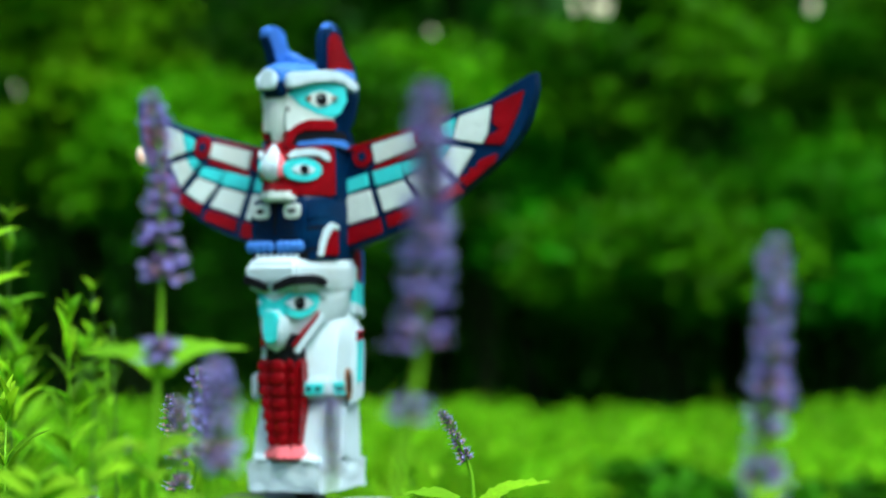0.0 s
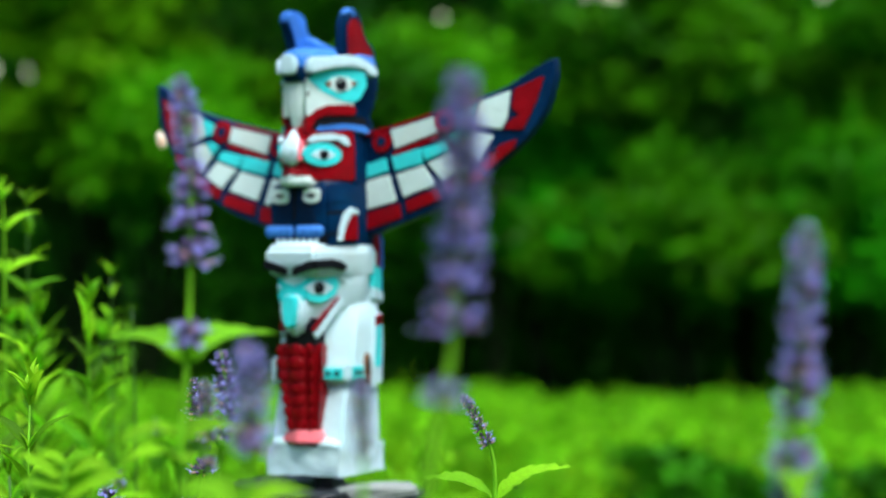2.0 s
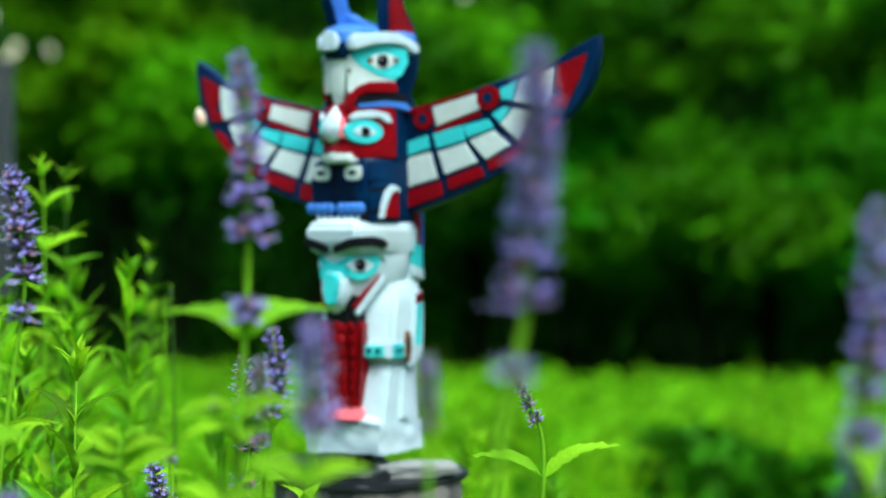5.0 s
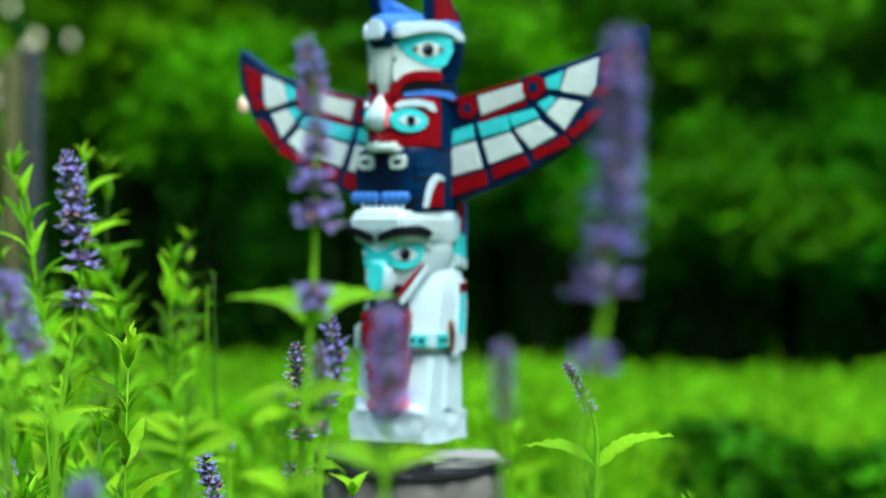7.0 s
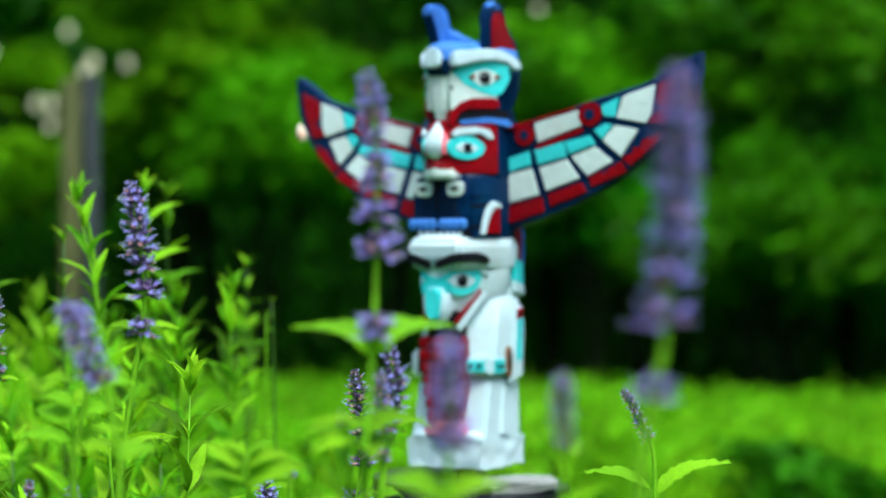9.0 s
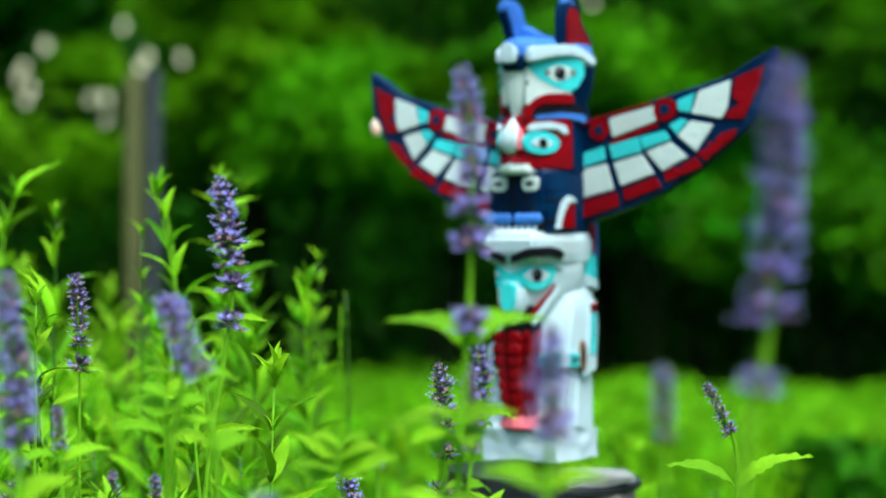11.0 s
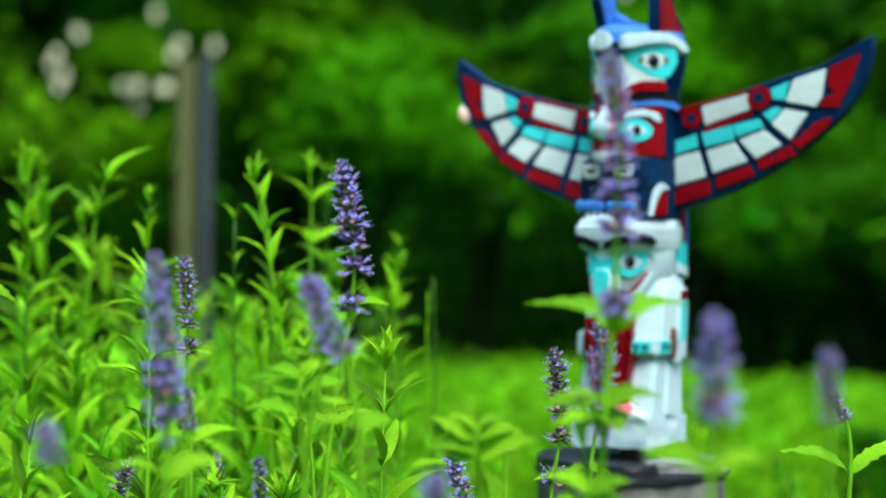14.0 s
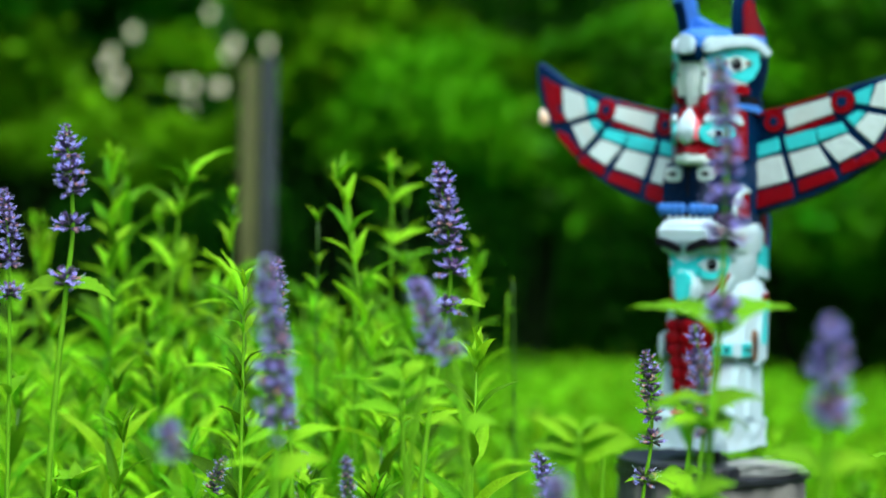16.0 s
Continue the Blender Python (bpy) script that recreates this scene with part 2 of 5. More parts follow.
# Tall meadow behind the bed, then the shade of the wood.
def leafy_stand(count, xs, ys, height, size, material_, seed, name):
    """A close stand of weeds and grass: leaves from the ground to an uneven top."""
    rng = np.random.default_rng(seed)
    verts, faces, pts = [], [], []
    for _ in range(count):
        x, y = rng.uniform(*xs), rng.uniform(*ys)
        if beyond(x, y, xs, ys):
            continue
        top = height * sink(x) * (1 + 0.06 * noise.noise(Vector((x * 1.1, y * 0.7, 5.0))) + 0.10 * noise.noise(Vector((x * 5, y * 3, 2.0))))
        if y < 5.0 and noise.noise(Vector((x * 1.9, y * 1.6, 8.0))) < -0.02:
            top *= 0.62
        pts.append((x, y, top * (1 - 0.75 * rng.random() ** 1.7)))
    leaf_cloud(pts, size * rng.uniform(0.6, 1.3, len(pts)), rng, verts, faces)
    return mesh_arrays(name, verts, faces, [material_])


tagged(new("meadow_weeds", leafy_stand(52000, (-3.4, 3.8), (4.0, 7.0), 0.535, 0.024, M_GRASS, 11, "meadow_weeds")),
       "close stand of bright green meadow weeds", "weeds", kind="stuff")
tagged(new("meadow_grass", blades("meadow_grass", 9000, (-3.2, 3.6), (4.0, 6.6), 0.565, 0.007, M_GRASS, 0.35, 13)),
       "tall bright green grass standing among the weeds", "grass", kind="stuff")
tagged(new("tall_grass", blades("tall_grass", 150, (-2.6, 3.6), (5.4, 6.9), 0.63, 0.010, M_GRASS, 0.3, 17)),
       "taller tufts of bright grass at the back of the meadow", "grass", kind="stuff")
# stand added in a dark leaf colour to imitate shade in the hollow
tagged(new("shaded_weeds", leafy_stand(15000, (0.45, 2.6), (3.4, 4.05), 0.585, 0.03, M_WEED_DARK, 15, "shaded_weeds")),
       "weeds coloured dark for the shade in a hollow of the meadow", "weeds", kind="stuff")
# dim leaf colour carries the shade under the trees
tagged(new("understory", leafy_stand(14500, (-4.6, 5.2), (9.9, 11.3), 1.12, 0.055, M_UNDER_SHADE, 16, "understory")),
       "green undergrowth coloured dim for the shade of the wood", "undergrowth", kind="stuff")
tagged(new("low_weeds", leafy_stand(12500, (-2.0, 0.5), (1.9, 3.6), 0.42, 0.026, M_GRASS, 12, "low_weeds")),
       "shorter green weeds behind the flower bed", "weeds", kind="stuff")
tagged(new("low_grass", blades("low_grass", 5500, (-1.9, 0.5), (1.9, 3.4), 0.40, 0.005, M_GRASS, 0.5, 14)),
       "thin green grass behind the flower bed", "grass", kind="stuff")


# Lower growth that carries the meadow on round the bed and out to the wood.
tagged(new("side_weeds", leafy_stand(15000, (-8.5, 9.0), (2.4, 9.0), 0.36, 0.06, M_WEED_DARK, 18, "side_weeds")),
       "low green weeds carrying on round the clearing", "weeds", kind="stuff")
tagged(new("short_grass", blades("short_grass", 26000, (-8, 8), (-6, 9), 0.16, 0.012, M_GRASS, 0.6, 19, 2)),
       "short green grass of the clearing", "grass", kind="stuff")


# ---------------------------------------------------------------- the wood
# openings in the closing wall of leaves, as (x, z, radius) there; the foliage in front stays clear of the way to them
WALL_Y = 15.6
SKY_GAPS = [(-2.70, 2.77, 0.037), (-2.63, 2.64, 0.028), (-2.50, 2.51, 0.037), (-2.55, 2.42, 0.028), (-2.23, 2.47, 0.028), (-3.49, 2.46, 0.034), (-3.57, 2.37, 0.028), (-3.44, 2.26, 0.028),
            (-3.35, 2.59, 0.028), (-3.50, 2.16, 0.028), (-2.93, 2.15, 0.044), (-2.84, 2.14, 0.044), (-2.82, 1.98, 0.044), (-2.66, 2.16, 0.044), (-2.62, 2.14, 0.044),
            (2.53, 3.20, 0.053), (2.43, 3.18, 0.031), (2.31, 3.15, 0.028), (1.55, 3.11, 0.031), (1.11, 2.98, 0.028), (4.28, 3.17, 0.031), (2.14, 3.22, 0.028), (-2.25, 2.53, 0.028)]


def in_gap(x, y, z, margin=0.0):
    """Whether the foliage stays open here, so that the sky shows through."""
    k, eye = y / WALL_Y, -0.09
    return any((eye + (gx - eye) * k - x) ** 2 + (0.95 + (gz - 0.95) * k - z) ** 2 < (r * k + margin) ** 2 for gx, gz, r in SKY_GAPS)


def tree(x, y, height, spread, low, leaves, seed, material_, label, leaf=0.062):
    rng = np.random.default_rng(seed)
    top = Vector((x + rng.uniform(-0.3, 0.3), y + rng.uniform(-0.3, 0.3), height * 0.8))
    base = tagged(new("tree"), label, "tree", "trees of the wood edge")
    base.location = (x, y, 0)
    off = Vector((x, y, 0))
    verts, faces = [], []
    trunk = curve_points([off + Vector((0, 0, -0.05)), off.lerp(top, 0.5) + Vector((rng.uniform(-0.1, 0.1), 0, 0)), top], 6)
    r0 = 0.022 * height ** 0.8
    tube(verts, faces, [p - off for p in trunk], [r0 * (1 - 0.8 * i / (len(trunk) - 1)) for i in range(len(trunk))], 9)
    tips = []
    for i in range(22):
        f = rng.uniform(0.1, 1.0)
        s = off.lerp(top, f) - off
        a = rng.uniform(0, 2 * math.pi)
        length = spread * rng.uniform(0.5, 1.0) * (1.15 - 0.5 * f)
        e = s + Vector((math.cos(a) * length, math.sin(a) * length, length * rng.uniform(0.0, 0.5)))
        e.z = max(e.z, low)
        tube(verts, faces, curve_points([s, s.lerp(e, 0.5) + Vector((0, 0, 0.08)), e], 4), [r0 * 0.35 * (1 - 0.85 * q / 8) for q in range(9)], 5)
        tips += [(s.lerp(e, q), length) for q in (0.45, 0.75, 1.0)]
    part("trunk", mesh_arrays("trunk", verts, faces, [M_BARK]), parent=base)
    verts, faces = [], []
    clumps = [(t + Vector(rng.normal(0, 0.12, 3)), 0.11 + 0.17 * rng.random()) for t, _ in tips for _ in range(3)]
    clumps = [c for c in clumps if c[0].z > low]
    clumps = [clumps[i] for i in rng.permutation(len(clumps))[:max(8, int(len(clumps) * 0.55))]]
    per = max(1, int(leaves * 0.72) // len(clumps))
    for c, r in clumps:
        pts = rng.normal(0, 1, (per, 3))
        pts = np.asarray(c) + pts / np.linalg.norm(pts, axis=1)[:, None] * r * rng.uniform(0.25, 1, (per, 1)) * np.array([1.25, 1.25, 0.8])
        pts = [p for p in pts if p[2] > 0.1 and not in_gap(p[0] + x, p[1] + y, p[2], leaf * 0.6 + 0.03)]
        leaf_cloud(pts, leaf * rng.uniform(0.6, 1.25, len(pts)), rng, verts, faces)
    part("crown", mesh_arrays("crown", verts, faces, [material_]), parent=base)


tree(-2.6, 9.3, 3.8, 1.35, 1.85, 14000, 21, M_TREE_LEAF, "broadleaf tree with low bright green boughs")
tree(-0.85, 9.2, 3.5, 1.25, 1.22, 15000, 22, M_TREE_BRIGHT, "young broadleaf tree with hanging yellow-green boughs")
tree(0.75, 9.7, 3.9, 1.35, 1.12, 14000, 23, M_TREE_LEAF, "broadleaf tree in deep green leaf")
tree(2.2, 9.5, 3.6, 1.4, 0.92, 14000, 24, M_TREE_MID, "broadleaf tree with dark green lower boughs")
tree(3.7, 9.9, 4.0, 1.5, 0.82, 12000, 25, M_TREE_MID, "broadleaf tree at the shaded wood edge")
tree(-4.4, 9.9, 4.2, 1.5, 1.72, 9000, 26, M_TREE_LEAF, "broadleaf tree at the edge of the clearing")

tree(-0.70, 8.6, 1.95, 0.44, 1.28, 7600, 27, M_TREE_BRIGHT, "sapling with a bright yellow-green leafy top", 0.045)
tree(-0.18, 8.8, 1.62, 0.26, 1.20, 2400, 28, M_TREE_MID, "small sapling with green leaves", 0.045)
tree(1.85, 8.8, 1.38, 0.42, 1.0, 3600, 29, M_TREE_MID, "low green shrub at the wood edge", 0.045)
tree(-2.50, 8.9, 2.3, 0.40, 1.35, 5200, 30, M_TREE_BRIGHT, "sapling with bright leaves beside the post", 0.045)
tree(-1.15, 9.0, 2.7, 0.50, 1.80, 5200, 31, M_TREE_BRIGHT, "slender young tree in bright green leaf", 0.045)
tree(2.55, 8.9, 1.75, 0.45, 1.15, 3600, 32, M_TREE_MID, "green shrub in front of the darker wood", 0.045)

tree(0.85, 9.0, 2.15, 0.36, 1.65, 2600, 33, M_TREE_BRIGHT, "thin young tree with a bright leafy top", 0.045)
tree(1.25, 9.1, 1.8, 0.5, 1.0, 4200, 34, M_TREE_MID, "spreading green shrub at the wood edge", 0.05)
tree(1.62, 8.7, 1.30, 0.46, 0.80, 4200, 35, M_TREE_MID, "low spreading shrub before the dark wood", 0.045)
tree(2.62, 8.8, 1.30, 0.50, 0.80, 4200, 36, M_TREE_MID, "low spreading shrub before the dark wood", 0.045)


def build_far_wood():
    """The closed wood behind: many leaves in depth, open in a few places."""
    rng = np.random.default_rng(31)
    verts, faces = [], []
    pts = []
    while len(pts) < 60000:
        x, y, z = rng.uniform(-9, 9), rng.uniform(11.5, 15), abs(rng.normal(0, 1)) * 2.2 + 0.02
        if z < 7 and not in_gap(x, y, z, 0.09):
            pts.append((x, y, z))
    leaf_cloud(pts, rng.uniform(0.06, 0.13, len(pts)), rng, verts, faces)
    tagged(new("far_wood", mesh_arrays("far_wood", verts, faces, [M_TREE_SHADE])), "foliage of the wood behind, deep shade put into its leaf colour", "woods", kind="stuff")
    # leafy wall closing the distance, its dark colour standing in for deep shade
    verts, faces = [], []
    step, wide, tall = 0.045, 180, 74
    for i in range(-wide, wide + 1):
        for j in range(tall + 1):
            x, z = i * step * (1 + abs(i) * 0.002), j * step * (1 + j * 0.012) - 0.1
            verts.append((x, WALL_Y + 0.3 * noise.noise(Vector((x * 1.5, z * 1.5, 0))), z))
    rows_ = tall + 1
    for i in range(2 * wide):
        for j in range(tall):
            q = (i * rows_ + j, (i + 1) * rows_ + j, (i + 1) * rows_ + j + 1, i * rows_ + j + 1)
            mid = sum((Vector(verts[k]) for k in q), Vector()) / 4
            if not in_gap(mid.x, WALL_Y, mid.z):
                faces.append(q)
    tagged(new("backdrop", mesh_arrays("backdrop", verts, faces, [M_TREE_SHADE])), "leafy sheet coloured dark for the shaded depth of the wood", "woods", kind="structure")
    # the bright hazy sky far behind, seen only through the openings
    bright = bpy.data.materials.new("hazy_sky")
    bright.use_nodes = True
    nodes = bright.node_tree.nodes
    glow = nodes.new("ShaderNodeEmission")
    glow.inputs["Color"].default_value, glow.inputs["Strength"].default_value = (0.92, 0.94, 0.58, 1), 0.70
    bright.node_tree.links.new(glow.outputs[0], nodes["Material Output"].inputs["Surface"])
    sky_sheet = mesh_arrays("backdrop", [(-22, 40, -1), (22, 40, -1), (22, 40, 9.5), (-22, 40, 9.5)], [(0, 1, 2, 3)], [bright])
    tagged(new("backdrop", sky_sheet), "pale hazy sky behind the wood", "sky", kind="structure")
    # leaves added out of view, in the same darkened colour
    verts, faces, pts = [], [], []
    while len(pts) < 9000:
        a, r = rng.uniform(0, 2 * math.pi), rng.uniform(14, 17)
        x, y, z = math.cos(a) * r, math.sin(a) * r - 2, rng.uniform(0, 1) ** 1.5 * 7
        if y < 9:
            pts.append((x, y, z))
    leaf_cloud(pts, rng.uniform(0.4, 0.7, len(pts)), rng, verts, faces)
    tagged(new("wood_around", mesh_arrays("wood_around", verts, faces, [M_TREE_SHADE])), "ring of green trees round the clearing", "woods", kind="stuff")


build_far_wood()


# ---------------------------------------------------------------- post
def build_post():
    base = tagged(new("wooden_post"), "weathered tan wooden post with a grey pipe beside it", "post")
    base.location = (-0.759, 4.3, 0)
    bm = bmesh.new()
    bmesh.ops.create_cube(bm, size=1, matrix=Matrix.LocRotScale((-0.018, 0, 0.665), None, (0.038, 0.06, 1.36)))
    bmesh.ops.bevel(bm, geom=bm.edges[:], offset=0.006, segments=2, affect="EDGES")
    part("board", bm, M_POST_TAN, base)
    verts, faces = [], []
    tube(verts, faces, [(0.025, 0, -0.02), (0.025, 0, 0.7), (0.025, 0, 1.355)], [0.0185] * 3, 14)
    part("pipe", mesh_arrays("pipe", verts, faces, [M_POST_GREY]), parent=base, label="grey metal pipe")


build_post()


# ---------------------------------------------------------------- totem pole
TOTEM_PAINTS = [P_WHITE, P_CREAM, P_NAVY, P_BLUE, P_RED, P_PINK, P_TURQ, P_BLACK, P_BROWN]
WHITE, CREAM, NAVY, BLUE, RED, PINK, TURQ, BLACK, BROWN = range(9)


class Carving:
    """Gathers the carved and painted forms of one statue into one mesh. Millimetres, front towards -y."""

    def __init__(self):
        self.bm = bmesh.new()

    def _take(self, bm, paint, bevel=0.0, segments=2):
        if bevel:
            bmesh.ops.bevel(bm, geom=bm.edges[:], offset=bevel, segments=segments, affect="EDGES", clamp_overlap=True)
        for f in bm.faces:
            f.material_index = paint
        me = bpy.data.meshes.new("carved")
        bm.to_mesh(me)
        bm.free()
        self.bm.from_mesh(me)
        bpy.data.meshes.remove(me)

    def prism(self, outline, origin, u, v, depth, paint, bevel=0.6, back=2.0, wrap=None):
        """An outline in the plane of u and v, proud by depth along u x v."""
        if tuple(u) == (0, -1, 0):
            # the other flank: the same outline, proud to the other side
            u, depth, back = (0, 1, 0), -depth, -back
        u, v, origin = Vector(u).normalized(), Vector(v).normalized(), Vector(origin)
        n = u.cross(v)
        bm = bmesh.new()
        place = lambda a, b, d: origin + u * a + v * b + n * d + (Vector(wrap(a)) if wrap else Vector())
        lower = [bm.verts.new(place(a, b, -back)) for a, b in outline]
        upper = [bm.verts.new(place(a, b, depth)) for a, b in outline]
        bm.faces.new(lower[::-1])
        bm.faces.new(upper)
        for i in range(len(outline)):
            j = (i + 1) % len(outline)
            bm.faces.new((lower[i], lower[j], upper[j], upper[i]))
        bmesh.ops.recalc_face_normals(bm, faces=bm.faces[:])
        self._take(bm, paint, bevel, 2)

    def oval(self, a, b, ra, rb, *place, turns=18, lean=0.0, **more):
        pts = []
        for i in range(turns):
            t = 2 * math.pi * i / turns
            x, y = ra * math.cos(t), rb * math.sin(t)
            pts.append((a + x * math.cos(lean) - y * math.sin(lean), b + x * math.sin(lean) + y * math.cos(lean)))
        self.prism(pts, *place, **more)

    def loft(self, levels, paint, bevel=1.2):
        """Cross sections one above the other: (height, [(x, y), ...])."""
        bm = bmesh.new()
        rings = [[bm.verts.new((x, y, z)) for x, y in ring] for z, ring in levels]
        n = len(rings[0])
        bm.faces.new(rings[0][::-1])
        bm.faces.new(rings[-1])
        for r, s in zip(rings, rings[1:]):
            for i in range(n):
                j = (i + 1) % n
                bm.faces.new((r[i], r[j], s[j], s[i]))
        bmesh.ops.recalc_face_normals(bm, faces=bm.faces[:])
        self._take(bm, paint, bevel)

    def ball(self, centre, size, paint, turn=0.0):
        bm = bmesh.new()
        bmesh.ops.create_uvsphere(bm, u_segments=20, v_segments=12, radius=1, matrix=Matrix.LocRotScale(Vector(centre), Euler((0, 0, turn)), Vector(size)))
        self._take(bm, paint)

    def block(self, centre, size, paint, bevel=2.0, turn=(0, 0, 0), rough=0.0):
        bm = bmesh.new()
        bmesh.ops.create_cube(bm, size=1, matrix=Matrix.LocRotScale(Vector(centre), Euler(turn), Vector(size)))
        if rough:
            bmesh.ops.subdivide_edges(bm, edges=bm.edges[:], cuts=13, use_grid_fill=True)
            for v in bm.verts:
                v.co += Vector((noise.noise(v.co * 0.09), noise.noise(v.co * 0.09 + Vector((9, 0, 0))), noise.noise(v.co * 0.09 + Vector((0, 9, 0))))) * rough
        self._take(bm, paint, 0 if rough else bevel, 3)


def wedge(a, yb, ym, n, yf):
    """Plan of a beaked head: half width a, back, start of the cheek, half width and front of the beak."""
    return [(-a * 0.8, yb), (-a, yb - 8), (-a, ym), (-n, yf), (n, yf), (a, ym), (a, yb - 8), (a * 0.8, yb)]


def build_totem():
    c = Carving()
    up = (0, 0, 1)
    # base slab, legs, feet
    c.block((0, 0, 12.5), (74, 76, 25), WHITE, rough=1.7)
    for side in (-1, 1):
        c.loft([(22, [(side * 8, -34), (side * 37, -34), (side * 37, 34), (side * 8, 34)]),
                (60, [(side * 12, -25), (side * 36, -25), (side * 36, 34), (side * 12, 34)]),
                (77, [(side * 14, -20), (side * 36, -20), (side * 36, 33), (side * 14, 33)])], WHITE, 3)
        c.ball((side * 23, -29, 27), (13, 11, 6), WHITE)
        c.loft([(28, [(side * 36, -8), (side * 39, -4), (side * 39, 10), (side * 36, 12)]), (70, [(side * 36, -1), (side * 38, 0), (side * 38, 5), (side * 36, 6)])], WHITE, 0.8)
        # arms and folded wings of the lower bird
        c.loft([(78, [(side * 16, -24), (side * 38, -20), (side * 39, 34), (side * 16, 34)]),
                (120, [(side * 14, -30), (side * 38, -14), (side * 40, 34), (side * 14, 34)]),
                (150, [(side * 10, -26), (side * 35, -4), (side * 37, 32), (side * 10, 32)]),
                (168, [(side * 8, -10), (side * 24, 2), (side * 30, 28), (side * 8, 30)])], WHITE, 3.5)
        c.prism([(6, 72), (30, 78), (33, 120), (30, 140), (20, 135), (15, 110)], (side * 39, 0, 0), (0, side, 0), up, 2.2 , WHITE, 1.0)
        c.prism([(17, 92), (27, 92), (29, 130), (20, 128)], (side * 41.0, 0, 0), (0, side, 0), up, 1.2, TURQ)
        c.prism([(19, 128), (29, 129), (29, 138), (21, 137)], (side * 41.0, 0, 0), (0, side, 0), up, 1.4, RED)
        c.prism([(20, 132), (28, 132.5), (28, 134.5), (20, 134.5)], (side * 41.0, 0, 0), (0, side, 0), up, 1.9, BLACK, 0.2)
        # the clasped paws: a turquoise band with dark marks, and a brown loop
        c.loft([(80, [(side * 13, -30), (side * 39, -23), (side * 40, 4), (side * 13, 4)]), (97, [(side * 13, -30), (side * 39, -23), (side * 40, 4), (side * 13, 4)])], WHITE, 2.5)
        c.prism([(0, 83), (20, 83), (20, 93), (0, 93)], (side * 14, -30, 0), (side * 26, 7, 0), up, 1.5 * side, TURQ, back=2.0 * side)
        for q in (5, 13):
            c.prism([(q, 86.5), (q + 4, 86.5), (q + 4, 90), (q, 90)], (side * 14, -30, 0), (side * 26, 7, 0), up, 2.4 * side, BLACK, 0.4, back=2.0 * side)
        c.prism([(-19, 82), (-2, 82), (-2, 94), (-19, 94)], (side * 39.5, 0, 0), (0, side, 0), up, 1.6, TURQ)
        for q in (-16, -9):
            c.prism([(q, 86), (q + 4, 86), (q + 4, 90), (q, 90)], (side * 39.5, 0, 0), (0, side, 0), up, 2.4, BLACK, 0.4)
        c.oval(5, 91, 4.5, 14, (side * 39.5, 0, 0), (0, side, 0), up, depth=2.6, paint=BROWN)
        c.oval(4, 92, 2.6, 9, (side * 39.5, 0, 0), (0, side, 0), up, depth=3.4, paint=BLACK)
    c.block((0, 8, 85), (60, 50, 130), WHITE, 4)
    # red hanging front piece with carved scales and pink flare
    for k in range(7):
        z, r = 45 + k * 10.5, 15.5 + 1.2 * k - (1.4 if k == 6 else 0)
        for q in range(-2, 3):
            a = q * 0.56
            c.ball((math.sin(a) * r, -27 - math.cos(a) * r * 0.95, z), (r * 0.37, r * 0.075, 6.4), RED, -a)
    c.loft([(38, [(-14, -20), (-15, -35), (0, -43), (15, -35), (14, -20)]), (114, [(-18, -20), (-20, -38), (0, -49), (20, -38), (18, -20)])], RED, 2)
    c.loft([(28, [(-20, -20), (-21, -37), (0, -47), (21, -37), (20, -20)]), (33, [(-20, -20), (-21, -37), (0, -47), (21, -37), (20, -20)]),
            (42, [(-13, -20), (-14, -34), (0, -42), (14, -34), (13, -20)])], PINK, 1.5)
    c.block((-25, -28, 92), (8, 14, 20), BLACK, 2)
    c.block((-31, -29, 90), (8, 14, 24), WHITE, 3)
    # lower bird: head, brow, beak
    c.loft([(118, wedge(20, 22, -4, 9, -38)), (138, wedge(30, 22, -4, 12, -46)), (156, wedge(38, 22, -4, 14, -50)), (182, wedge(38, 22, -4, 14, -50))], WHITE, 3)
    c.loft([(171, wedge(38, 34, -4, 22, -50)), (177, wedge(39, 34, -3, 24, -54)), (188, wedge(40, 34, -2, 26, -57)), (196, wedge(40, 34, -2, 25, -56)), (202, wedge(36, 30, -4, 20, -48))], WHITE, 3.5)
    front = ((0, -50, 0), (1, 0, 0), up)
    c.prism([(-14, 171), (-8, 167), (0, 164), (8, 167), (14, 171), (14, 158), (10, 150), (-10, 150), (-14, 158)], *front, 1.2, TURQ, 0.5)
    for side in (-1, 1):
        o, u = (side * 14, -50, 0), (side * 24, 46, 0)
        s = side
        pr = lambda pts, d, paint, b=0.5: c.prism(pts, o, u, up, d * s, paint, b, back=2.0 * s)
        # brow: on the forehead, then round the temple
        c.prism([(s * 3, 172.5), (s * 3, 179), (s * 10, 182), (s * 18, 185), (s * 25, 186), (s * 25, 178.5), (s * 16, 176.5), (s * 9, 174)], (0, -56, 0), (1, 0, 0), up, 2.0, BLACK, 0.5)
        c.prism([(-0.5, 186), (20, 187), (32, 184.5), (37.5, 180.3), (33.5, 176.5), (20, 179.2), (-0.5, 178.5)], (side * 24.8, -56, 0), (side * 15, 54, 0), up, 2.2 * s, BLACK, 0.5, back=3.0 * s)
        pr([(-1, 170), (7, 173.6), (21, 174.5), (30, 169.6), (31.5, 164.7), (27, 156), (18.5, 151), (10, 149), (1, 151), (-1, 152)], 1.2, TURQ)
        pr([(-3, 162.5), (2.5, 167.3), (10, 169), (18, 167), (25, 162.3), (18, 157.2), (10, 155.8), (2.5, 157.5)], 2.0, WHITE)
